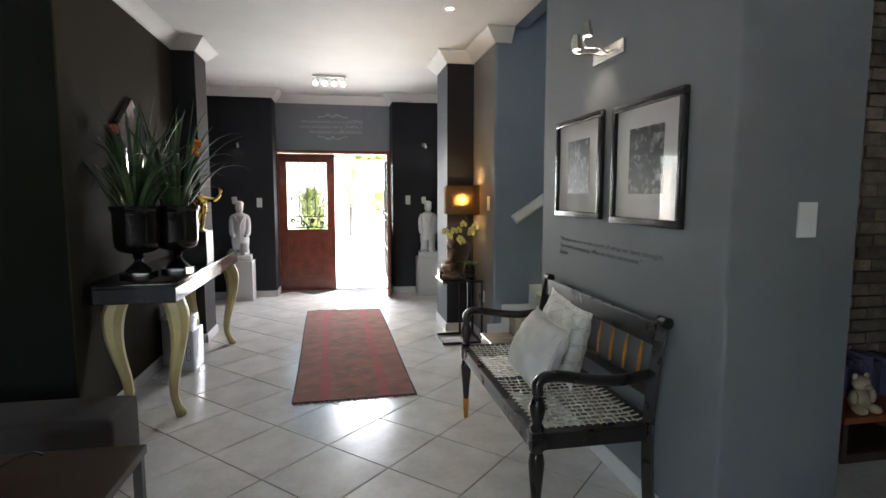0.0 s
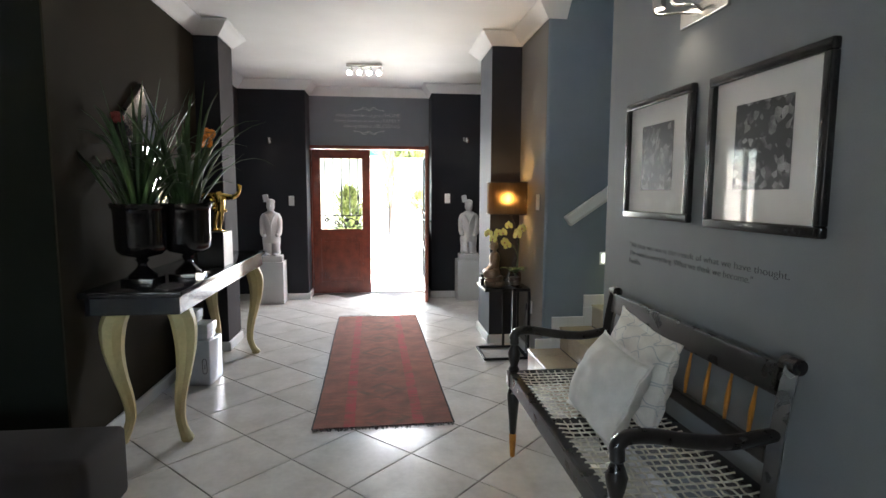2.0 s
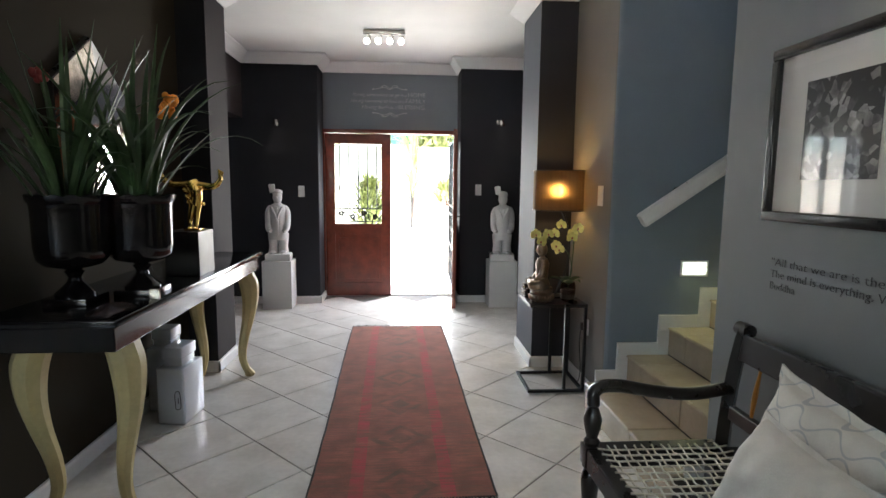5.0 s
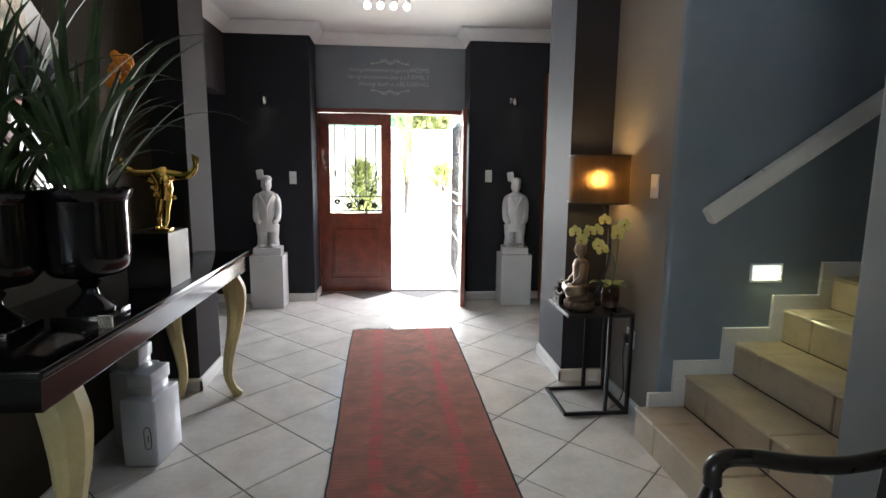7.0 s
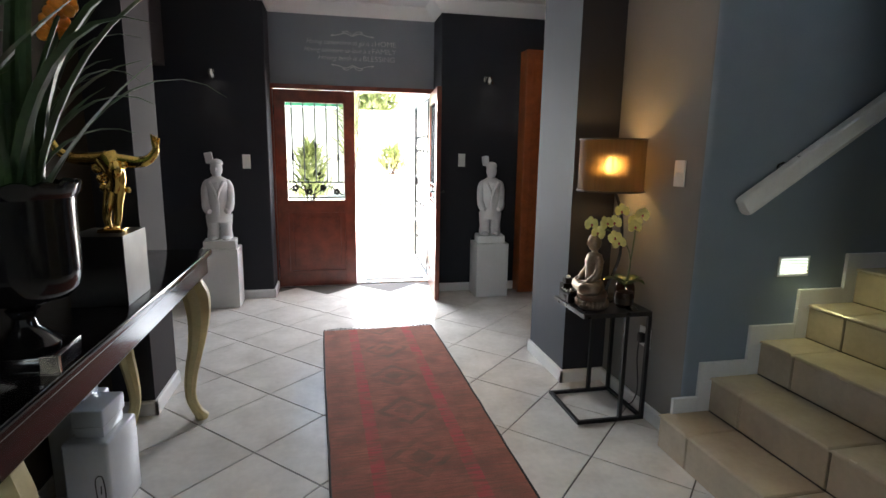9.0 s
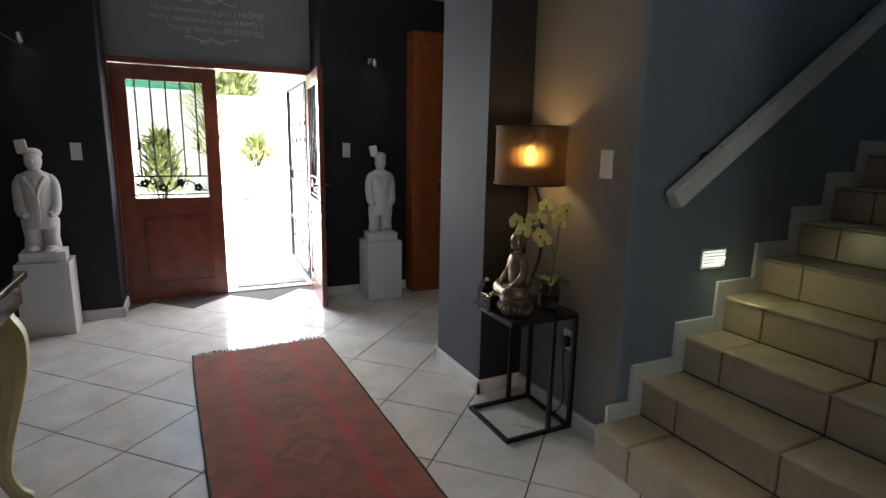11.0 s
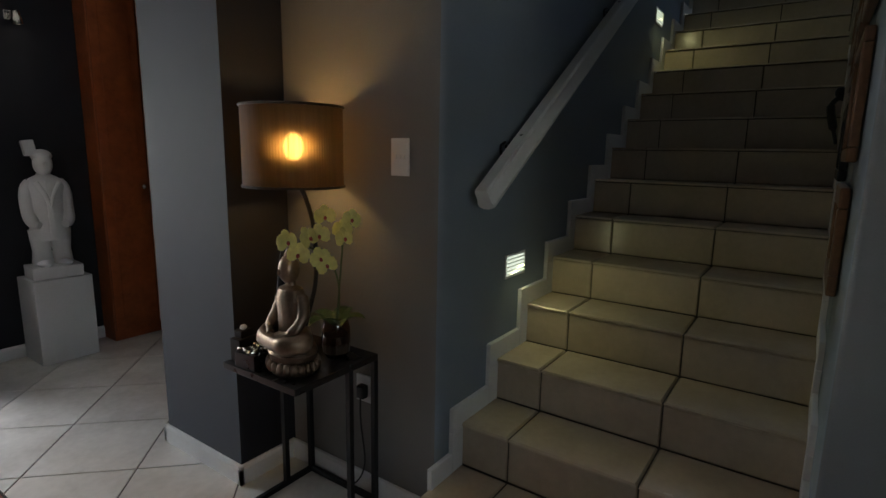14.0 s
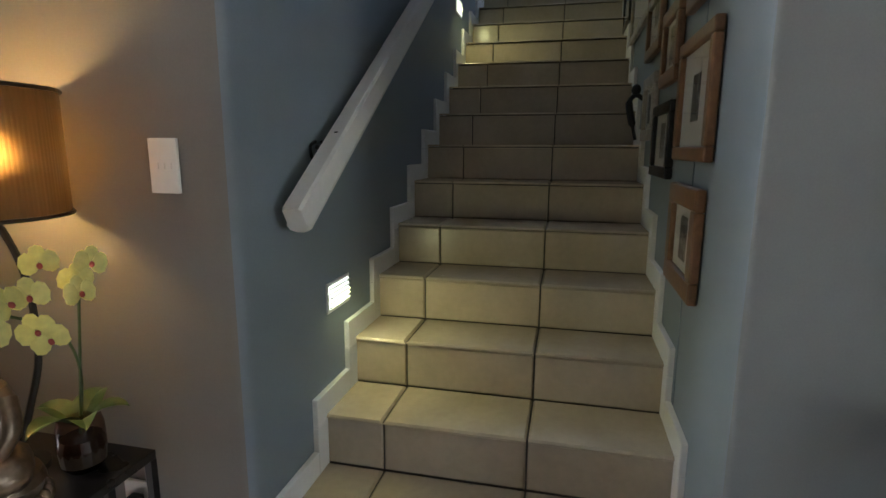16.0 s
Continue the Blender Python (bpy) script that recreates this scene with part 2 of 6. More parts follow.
def rug_material(w, l):
    """Red woven runner: two rose stripes, brown-red fields, worn rows of small motifs."""
    mat = material("red_woven_wool", (0.265, 0.082, 0.052), 0.95, vary=0.38, scale=7, fine=160, bump=0.7)
    nt = mat.node_tree
    bsdf = nt.nodes["Principled BSDF"]
    base = bsdf.inputs["Base Color"].links[0].from_socket
    co = nt.nodes.new("ShaderNodeTexCoord")
    sep = nt.nodes.new("ShaderNodeSeparateXYZ")
    nt.links.new(co.outputs["Object"], sep.inputs[0])

    def math_node(op, a, b=None, c=None):
        n = nt.nodes.new("ShaderNodeMath")
        n.operation = op
        for i, v in enumerate((a, b, c)):
            if v is None:
                continue
            if isinstance(v, (int, float)):
                n.inputs[i].default_value = v
            else:
                nt.links.new(v, n.inputs[i])
        return n.outputs[0]

    ax = math_node("ABSOLUTE", sep.outputs[0])
    stripe = math_node("LESS_THAN", math_node("ABSOLUTE", math_node("SUBTRACT", ax, 0.215)), 0.034)
    nz = nt.nodes.new("ShaderNodeTexNoise")
    nz.inputs["Scale"].default_value, nz.inputs["Detail"].default_value = 9, 6
    nt.links.new(co.outputs["Object"], nz.inputs["Vector"])
    worn = nt.nodes.new("ShaderNodeMapRange")
    worn.inputs["From Min"].default_value, worn.inputs["From Max"].default_value = 0.32, 0.58
    nt.links.new(nz.outputs["Fac"], worn.inputs["Value"])
    f1 = math_node("MULTIPLY", stripe, worn.outputs[0])
    mix1 = nt.nodes.new("ShaderNodeMix")
    mix1.data_type = "RGBA"
    nt.links.new(f1, mix1.inputs["Factor"])
    nt.links.new(base, mix1.inputs[6])
    mix1.inputs[7].default_value = (0.42, 0.05, 0.052, 1)
    rows = nt.nodes.new("ShaderNodeTexNoise")
    rows.inputs["Scale"].default_value, rows.inputs["Detail"].default_value = 1.0, 4
    stretch = nt.nodes.new("ShaderNodeMapping")
    stretch.inputs["Scale"].default_value = (7, 85, 1)
    nt.links.new(co.outputs["Object"], stretch.inputs[0])
    nt.links.new(stretch.outputs[0], rows.inputs["Vector"])
    pick = nt.nodes.new("ShaderNodeMapRange")
    pick.inputs["From Min"].default_value, pick.inputs["From Max"].default_value = 0.42, 0.66
    nt.links.new(rows.outputs["Fac"], pick.inputs["Value"])
    mix0 = nt.nodes.new("ShaderNodeMix")
    mix0.data_type = "RGBA"
    nt.links.new(math_node("MULTIPLY", pick.outputs[0], 0.75), mix0.inputs["Factor"])
    nt.links.new(mix1.outputs[2], mix0.inputs[6])
    mix0.inputs[7].default_value = (0.15, 0.075, 0.045, 1)
    # medallions along the middle, dark small motifs at the borders
    wob = math_node("MULTIPLY_ADD", nz.outputs["Fac"], 0.05, sep.outputs[1])
    ring = math_node("PINGPONG", math_node("ADD", wob, 10.0), 0.24)
    dist = math_node("ADD", math_node("MULTIPLY", ax, 1.0), ring)
    med = math_node("LESS_THAN", math_node("ABSOLUTE", math_node("SUBTRACT", dist, 0.15)), 0.022)
    med2 = math_node("LESS_THAN", dist, 0.07)
    vor = nt.nodes.new("ShaderNodeTexVoronoi")
    vor.distance = "MANHATTAN"
    vor.inputs["Scale"].default_value, vor.inputs["Randomness"].default_value = 24, 0.25
    nt.links.new(co.outputs["Object"], vor.inputs["Vector"])
    dots = math_node("LESS_THAN", vor.outputs["Distance"], 0.16)
    border = math_node("GREATER_THAN", ax, 0.29)
    dark = math_node("MAXIMUM", math_node("MAXIMUM", med, med2), math_node("MULTIPLY", dots, border))
    dark = math_node("MULTIPLY", dark, math_node("MULTIPLY", worn.outputs[0], 0.5))
    mix2 = nt.nodes.new("ShaderNodeMix")
    mix2.data_type = "RGBA"
    nt.links.new(dark, mix2.inputs["Factor"])
    nt.links.new(mix0.outputs[2], mix2.inputs[6])
    mix2.inputs[7].default_value = (0.085, 0.068, 0.042, 1)
    nt.links.new(mix2.outputs[2], bsdf.inputs["Base Color"])
    return mat


def photo_material(name, seed):
    """Dark printed photograph of a crowded scene, as blotches of grey."""
    mat = material(name, (0.05, 0.05, 0.052), 0.35, vary=0.4, bump=0)
    nt = mat.node_tree
    bsdf = nt.nodes["Principled BSDF"]
    co = nt.nodes.new("ShaderNodeTexCoord")
    vor = nt.nodes.new("ShaderNodeTexVoronoi")
    vor.voronoi_dimensions = "4D"
    vor.inputs["W"].default_value, vor.inputs["Scale"].default_value = seed, 38
    nz = nt.nodes.new("ShaderNodeTexNoise")
    nz.noise_dimensions = "4D"
    nz.inputs["W"].default_value, nz.inputs["Scale"].default_value, nz.inputs["Detail"].default_value = seed, 16, 7
    nt.links.new(co.outputs["Object"], vor.inputs["Vector"])
    nt.links.new(co.outputs["Object"], nz.inputs["Vector"])
    mul = nt.nodes.new("ShaderNodeMath")
    mul.operation = "MULTIPLY"
    sep = nt.nodes.new("ShaderNodeSeparateColor")
    nt.links.new(vor.outputs["Color"], sep.inputs[0])
    nt.links.new(sep.outputs[0], mul.inputs[0])
    nt.links.new(nz.outputs["Fac"], mul.inputs[1])
    ramp = nt.nodes.new("ShaderNodeValToRGB")
    ramp.color_ramp.elements[0].position, ramp.color_ramp.elements[1].position = 0.27, 0.62
    ramp.color_ramp.elements[0].color, ramp.color_ramp.elements[1].color = (0.012, 0.012, 0.013, 1), (0.36, 0.36, 0.35, 1)
    nt.links.new(mul.outputs[0], ramp.inputs[0])
    nt.links.new(ramp.outputs[0], bsdf.inputs["Base Color"])
    return mat


def shade_material():
    """Pleated dark organza: thin threads let the bulb shine through."""
    mat = bpy.data.materials.new("pleated_organza")
    mat.use_nodes = True
    nt = mat.node_tree
    bsdf = nt.nodes["Principled BSDF"]
    bsdf.inputs["Roughness"].default_value = 0.8
    bsdf.inputs["Base Color"].default_value = (0.035, 0.026, 0.018, 1)
    tr = nt.nodes.new("ShaderNodeBsdfTranslucent")
    tr.inputs[0].default_value = (0.16, 0.09, 0.03, 1)
    clear = nt.nodes.new("ShaderNodeBsdfTransparent")
    clear.inputs["Color"].default_value = (0.95, 0.70, 0.36, 1)
    co = nt.nodes.new("ShaderNodeTexCoord")
    warp = nt.nodes.new("ShaderNodeMapping")
    warp.inputs["Scale"].default_value = (90, 90, 2)
    nz = nt.nodes.new("ShaderNodeTexNoise")
    nz.inputs["Scale"].default_value, nz.inputs["Detail"].default_value = 1.0, 3
    nt.links.new(co.outputs["Object"], warp.inputs[0])
    nt.links.new(warp.outputs[0], nz.inputs["Vector"])
    thin = nt.nodes.new("ShaderNodeMapRange")
    thin.inputs["From Min"].default_value, thin.inputs["From Max"].default_value = 0.35, 0.65
    thin.inputs["To Min"].default_value, thin.inputs["To Max"].default_value = 0.01, 0.13
    nt.links.new(nz.outputs["Fac"], thin.inputs["Value"])
    m1 = nt.nodes.new("ShaderNodeMixShader")
    m1.inputs[0].default_value = 0.07
    m2 = nt.nodes.new("ShaderNodeMixShader")
    nt.links.new(thin.outputs[0], m2.inputs[0])
    nt.links.new(bsdf.outputs[0], m1.inputs[1])
    nt.links.new(tr.outputs[0], m1.inputs[2])
    blur = nt.nodes.new("ShaderNodeBsdfRefraction")
    blur.inputs["Color"].default_value = (0.95, 0.66, 0.30, 1)
    blur.inputs["Roughness"].default_value = 0.75
    blur.inputs["IOR"].default_value = 1.3
    m3 = nt.nodes.new("ShaderNodeMixShader")
    m3.inputs[0].default_value = 0.05
    nt.links.new(m1.outputs[0], m3.inputs[1])
    nt.links.new(blur.outputs[0], m3.inputs[2])
    nt.links.new(m3.outputs[0], m2.inputs[1])
    nt.links.new(clear.outputs[0], m2.inputs[2])
    nt.links.new(m2.outputs[0], nt.nodes["Material Output"].inputs[0])
    return mat

# ---- helpers of this scene ----


def thing(name, label="", category="", at=(0, 0, 0), rz=0.0, group="", kind=""):
    """A top-level thing: an empty at its base."""
    ob = new(name)
    ob.empty_display_size = 0.05
    ob.matrix_world = pose(*at, 0, 0, rz)
    return tagged(ob, label, category, group, kind)


def part(name, bm, mat, parent=None, label="", smooth=False, m=None):
    """Links a bmesh as one mesh object, under a thing or under a part."""
    me = bpy.data.meshes.new(name)
    bmesh.ops.recalc_face_normals(bm, faces=bm.faces)
    bm.to_mesh(me)
    bm.free()
    for one in mat if isinstance(mat, (list, tuple)) else (mat,):
        me.materials.append(one)
    if smooth:
        for p in me.polygons:
            p.use_smooth = True
        me.set_sharp_from_angle(angle=radians(38))
    ob = new(name, me)
    if parent:
        ob.parent = parent
    if m is not None:
        ob.matrix_basis = m
    if label:
        tagged(ob, label)
    return ob


def box(bm, x0, x1, y0, y1, z0, z1, bevel=0.0, seg=2, mat=0, m=None):
    vs = [bm.verts.new(v) for v in ((x0, y0, z0), (x1, y0, z0), (x1, y1, z0), (x0, y1, z0), (x0, y0, z1), (x1, y0, z1), (x1, y1, z1), (x0, y1, z1))]
    fs = [bm.faces.new([vs[i] for i in f]) for f in ((3, 2, 1, 0), (4, 5, 6, 7), (0, 1, 5, 4), (1, 2, 6, 5), (2, 3, 7, 6), (3, 0, 4, 7))]
    for f in fs:
        f.material_index = mat
    if bevel:
        es = list({e for f in fs for e in f.edges})
        r = bmesh.ops.bevel(bm, geom=es, offset=bevel, segments=seg, affect="EDGES", profile=0.6)
        vs = list({v for f in r["faces"] for v in f.verts} | {v for v in vs if v.is_valid})
    if m is not None:
        bmesh.ops.transform(bm, matrix=m, verts=[v for v in vs if v.is_valid])
    return vs


def boxed(x0, x1, y0, y1, z0, z1, bevel=0.0, seg=2):
    bm = bmesh.new()
    box(bm, x0, x1, y0, y1, z0, z1, bevel, seg)
    return bm


def sheet(x0, x1, y, z0, z1):
    """One glass face."""
    bm = bmesh.new()
    bm.faces.new([bm.verts.new(v) for v in ((x0, y, z0), (x1, y, z0), (x1, y, z1), (x0, y, z1))])
    return bm


def lathe(bm, profile, n=24, centre=(0, 0), squash=(1, 1), cap=True):
    """Turns (radius, height) pairs about a vertical axis."""
    rings = []
    for r, z in profile:
        rings.append([bm.verts.new((centre[0] + r * squash[0] * math.cos(2 * math.pi * i / n), centre[1] + r * squash[1] * math.sin(2 * math.pi * i / n), z)) for i in range(n)])
    for a, b in zip(rings, rings[1:]):
        for i in range(n):
            bm.faces.new((a[i], a[(i + 1) % n], b[(i + 1) % n], b[i]))
    if cap:
        if profile[0][0] > 1e-4:
            bm.faces.new(list(reversed(rings[0])))
        if profile[-1][0] > 1e-4:
            bm.faces.new(rings[-1])
    return rings


def turned(profile, n=24, **kw):
    bm = bmesh.new()
    lathe(bm, profile, n, **kw)
    return bm


def tube(bm, path, radii, n=10, squash=1.0, cap=True):
    """A round bar along a path; radii: one for all or one for each point."""
    pts = [Vector(p) for p in path]
    if isinstance(radii, (int, float)):
        radii = [radii] * len(pts)
    rings, side = [], None
    for i, p in enumerate(pts):
        d = (pts[min(i + 1, len(pts) - 1)] - pts[max(i - 1, 0)]).normalized()
        if side is None:
            side = d.cross(Vector((0, 0, 1)))
            if side.length < 0.1:
                side = d.cross(Vector((0, 1, 0)))
        side = (side - d * side.dot(d)).normalized()
        up = side.cross(d)
        rings.append([bm.verts.new(p + radii[i] * (math.cos(2 * math.pi * k / n) * side + squash * math.sin(2 * math.pi * k / n) * up)) for k in range(n)])
    for a, b in zip(rings, rings[1:]):
        for k in range(n):
            bm.faces.new((a[k], a[(k + 1) % n], b[(k + 1) % n], b[k]))
    if cap:
        bm.faces.new(list(reversed(rings[0])))
        bm.faces.new(rings[-1])


def tubed(path, radii, n=10, squash=1.0):
    bm = bmesh.new()
    tube(bm, path, radii, n, squash)
    return bm


def curve_points(ctrl, steps=6):
    """A smooth line through the control points (Catmull-Rom)."""
    c = [Vector(p) for p in ctrl]
    c = [2 * c[0] - c[1]] + c + [2 * c[-1] - c[-2]]
    out = []
    for i in range(1, len(c) - 2):
        for s in range(steps):
            t = s / steps
            out.append(0.5 * (2 * c[i] + (c[i + 1] - c[i - 1]) * t + (2 * c[i - 1] - 5 * c[i] + 4 * c[i + 1] - c[i + 2]) * t * t + (3 * c[i] - c[i - 1] - 3 * c[i + 1] + c[i + 2]) * t ** 3))
    out.append(c[-2])
    return out


def ball(bm, centre, r, seg=12, rings=8):
    """An ellipsoid; r: one radius or three."""
    r = (r, r, r) if isinstance(r, (int, float)) else r
    bmesh.ops.create_uvsphere(bm, u_segments=seg, v_segments=rings, radius=1, matrix=Matrix.Translation(centre) @ Matrix.Diagonal((*r, 1)))


def extrude_profile(bm, profile, p0, p1, inward, ends=(0, 0)):
    """Runs a (depth, height) profile from p0 to p1; depth goes along inward; ends: 1 mitres an outer corner, -1 an inner one."""
    d = Vector(inward)
    run = (Vector(p1) - Vector(p0)).normalized()
    rings = [[bm.verts.new(Vector(p) + d * a + run * (s * e * a) + Vector((0, 0, b))) for a, b in profile] for p, s, e in ((p0, -1, ends[0]), (p1, 1, ends[1]))]
    n = len(profile)
    for i in range(n):
        bm.faces.new((rings[0][i], rings[0][(i + 1) % n], rings[1][(i + 1) % n], rings[1][i]))
    bm.faces.new(rings[0])
    bm.faces.new(list(reversed(rings[1])))


def wall(name, x0, x1, y0, y1, z0, z1, mat, label, faces=None, bevel=0.0):
    """A solid piece of wall; faces: other materials on some sides, by '-x', '+y' and so on."""
    bm = bmesh.new()
    box(bm, x0, x1, y0, y1, z0, z1, bevel, 3)
    mats = [mat]
    bm.normal_update()
    bmesh.ops.recalc_face_normals(bm, faces=bm.faces)
    for key, other in (faces or {}).items():
        axis, sign = "xyz".index(key[1]), 1 if key[0] == "+" else -1
        mats.append(other)
        for f in bm.faces:
            if f.normal[axis] * sign > 0.9:
                f.material_index = len(mats) - 1
    return tagged(part(name, bm, mats, smooth=bevel > 0), label, "wall", kind="structure")


CEIL = 2.88
# ---- floor ----
tagged(part("floor", boxed(-5.2, 7.2, -3.6, 7.93, -0.2, -0.005), M["grout"]), "dark grout bed under pale diagonal floor tiles", "floor", kind="structure")
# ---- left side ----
wall("wall_living_left", -5.2, -0.965, 3.05, 3.25, 0, CEIL, M["green_shaded"], "dark green wall beside the hall, its shade put into the colour")
wall("wall_hall_left", -1.10, -0.955, 3.053, 5.14, 0, CEIL, M["olive"], "olive brown painted wall behind the console table")
wall("wall_pier_left", -1.20, -0.75, 5.14, 5.56, 0, CEIL, M["taupe"], "taupe pier with a charcoal front", {"-y": M["dark"]})
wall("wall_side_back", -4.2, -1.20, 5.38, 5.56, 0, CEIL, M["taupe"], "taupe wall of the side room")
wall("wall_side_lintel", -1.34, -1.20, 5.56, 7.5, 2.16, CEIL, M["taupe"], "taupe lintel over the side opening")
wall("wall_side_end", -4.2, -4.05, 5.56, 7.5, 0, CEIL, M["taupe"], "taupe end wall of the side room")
# ---- front wall ----
wall("wall_front_left", -1.75, -0.352, 7.50, 8.05, 0, CEIL, M["dark"], "charcoal wall panel behind a white statue", bevel=0.012)
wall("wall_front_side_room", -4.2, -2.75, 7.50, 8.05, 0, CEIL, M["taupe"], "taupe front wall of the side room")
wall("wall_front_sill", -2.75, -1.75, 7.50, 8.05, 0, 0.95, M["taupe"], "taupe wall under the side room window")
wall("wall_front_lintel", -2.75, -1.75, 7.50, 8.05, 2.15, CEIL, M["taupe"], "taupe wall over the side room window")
wall("wall_front_right", 1.305, 2.9, 7.50, 8.05, 0, CEIL, M["dark"], "charcoal wall panel behind a white statue", bevel=0.012)
wall("wall_over_door", -0.352, 1.305, 7.90, 8.05, 2.09, CEIL, M["panel"], "slate grey wall over the front door")
# ---- right side ----
wall("wall_stair_left", 1.92, 7.2, 4.348, 5.155, 0, 6.0, M["blue"], "blue-grey stair wall with a rounded corner", {"-x": M["greige"]}, bevel=0.03)
wall("wall_pier_right", 1.646, 2.9, 5.148, 5.715, 0, CEIL, M["pier"], "slate grey pier, colour dimmed against door light, with a charcoal front", {"-y": M["dark"]})
wall("wall_entrance_right", 2.75, 2.9, 5.715, 7.5, 0, CEIL, M["dark"], "charcoal side wall of the entrance")
wall("wall_picture", 1.945, 2.50, 1.40, 3.235, 0, CEIL, M["grey"], "grey wall with framed photographs", {"+y": M["blue"]}, bevel=0.015)
wall("wall_stair_right", 2.50, 7.2, 3.09, 3.235, 0, 6.0, M["blue"], "blue-grey stair wall with small frames")
wall("wall_stair_over", 2.20, 2.50, 3.09, 3.234, CEIL + 0.02, 6.0, M["blue"], "blue-grey upper stair wall")
wall("wall_stair_front_over", 2.06, 2.20, 3.09, 4.348, CEIL + 0.02, 6.0, M["blue"], "blue-grey upper wall over the first steps")
wall("wall_stair_end_low", 7.05, 7.2, 3.235, 4.348, 0, 4.1, M["blue"], "blue-grey wall at the head of the stairs")
wall("wall_stair_end_high", 7.05, 7.2, 3.235, 4.348, 5.4, 6.0, M["blue"], "blue-grey wall over the stair window")
tagged(part("ceiling_stairwell", boxed(2.06, 7.2, 3.09, 4.348, 6.0, 6.1), M["white"]), "white ceiling over the stairwell", "ceiling", kind="structure")
wall("wall_brick_backing", 2.50, 5.2, 2.40, 2.56, 0, CEIL, M["mortar"], "mortar bed behind whitewashed bricks")
# ---- living room shell behind the camera ----
wall("wall_living_west", -5.2, -5.05, -3.6, 3.05, 0, CEIL, M["olive"], "olive painted living room wall")
wall("wall_living_east", 5.2, 5.35, -3.6, 2.56, 0, CEIL, M["grey"], "grey painted living room wall")
for i, (a, b) in enumerate(((-5.2, -3.3), (-1.3, 5.35))):
    wall("wall_living_south_%d" % (i + 1), a, b, -3.75, -3.6, 0, CEIL, M["olive"], "olive painted wall between windows")
for i, (a, b) in enumerate(((-3.3, -1.3),)):
    wall("wall_sill_%d" % (i + 1), a, b, -3.75, -3.6, 0, 0.9, M["olive"], "olive painted wall under a window")
    wall("wall_lintel_%d" % (i + 1), a, b, -3.75, -3.6, 2.1, CEIL, M["olive"], "olive painted wall over a window")
# ---- ceiling with downlight cut-outs ----
bm = bmesh.new()
box(bm, -5.2, 2.06, -3.75, 8.05, CEIL, CEIL + 0.15)
box(bm, 2.06, 5.35, -3.75, 3.09, CEIL, CEIL + 0.15)
box(bm, 2.06, 2.9, 5.155, 8.05, CEIL, CEIL + 0.15)
tagged(part("ceiling", bm, M["white"]), "smooth white painted ceiling", "ceiling", kind="structure")

# ---- cornice and baseboards ----
CORNICE = [(0, 0), (0, -0.115), (0.012, -0.115), (0.02, -0.10), (0.038, -0.085), (0.07, -0.05), (0.092, -0.022), (0.11, -0.014), (0.11, 0)]
RUNS = [  # from, to, inward, mitres
    ((-0.955, 3.05), (-0.955, 5.14), (1, 0), (1, -1)), ((-0.955, 5.14), (-0.75, 5.14), (0, -1), (-1, 1)), ((-0.75, 5.14), (-0.75, 5.56), (1, 0), (1, 1)), ((-1.2, 5.56), (-0.75, 5.56), (0, 1), (-1, 1)),
    ((-1.2, 5.56), (-1.2, 7.5), (1, 0), (-1, -1)), ((-1.2, 7.5), (-0.352, 7.5), (0, -1), (-1, 1)), ((-0.352, 7.5), (-0.352, 7.9), (1, 0), (1, -1)), ((-0.352, 7.9), (1.305, 7.9), (0, -1), (-1, -1)),
    ((1.305, 7.5), (1.305, 7.9), (-1, 0), (1, -1)), ((1.305, 7.5), (2.75, 7.5), (0, -1), (1, -1)), ((1.646, 5.715), (2.75, 5.715), (0, 1), (1, -1)), ((1.646, 5.148), (1.646, 5.715), (-1, 0), (1, 1)),
    ((1.646, 5.148), (1.92, 5.148), (0, -1), (1, -1)), ((1.92, 4.348), (1.92, 5.148), (-1, 0), (1, -1)), ((1.92, 4.348), (2.06, 4.348), (0, -1), (1, 0)), ((1.945, 1.4), (1.945, 3.235), (-1, 0), (1, 0)), ((1.945, 1.4), (2.5, 1.4), (0, -1), (1, 0)),
    ((-5.05, 3.05), (-0.955, 3.05), (0, -1), (0, 1)),
]
bm = bmesh.new()
for (ax, ay), (bx, by), (ix, iy), ends in RUNS:
    extrude_profile(bm, CORNICE, (ax, ay, CEIL - 0.001), (bx, by, CEIL - 0.001), (ix, iy, 0), ends)
tagged(part("cornice", bm, M["white"], smooth=True), "white coved plaster cornice", "cornice", kind="structure")
BOARD = [(0, 0), (0.016, 0), (0.016, 0.068), (0.01, 0.082), (0, 0.084)]
BASES = [
    ((-0.955, 3.05), (-0.955, 5.14), (1, 0)), ((-0.955, 5.14), (-0.734, 5.14), (0, -1)), ((-0.75, 5.124), (-0.75, 5.576), (1, 0)), ((-1.2, 5.56), (-0.734, 5.56), (0, 1)),
    ((-4, 7.5), (-0.336, 7.5), (0, -1)), ((-0.352, 7.484), (-0.352, 7.87), (1, 0)), ((1.305, 7.484), (1.305, 7.87), (-1, 0)), ((1.289, 7.5), (2.12, 7.5), (0, -1)),
    ((1.646, 5.132), (1.646, 5.731), (-1, 0)), ((1.63, 5.715), (2.75, 5.715), (0, 1)), ((1.63, 5.148), (1.92, 5.148), (0, -1)), ((1.92, 4.358), (1.92, 5.132), (-1, 0)),
    ((1.945, 1.384), (1.945, 3.235), (-1, 0)), ((1.929, 1.4), (2.5, 1.4), (0, -1)), ((-5.05, 3.05), (-0.965, 3.05), (0, -1)),
]
bm = bmesh.new()
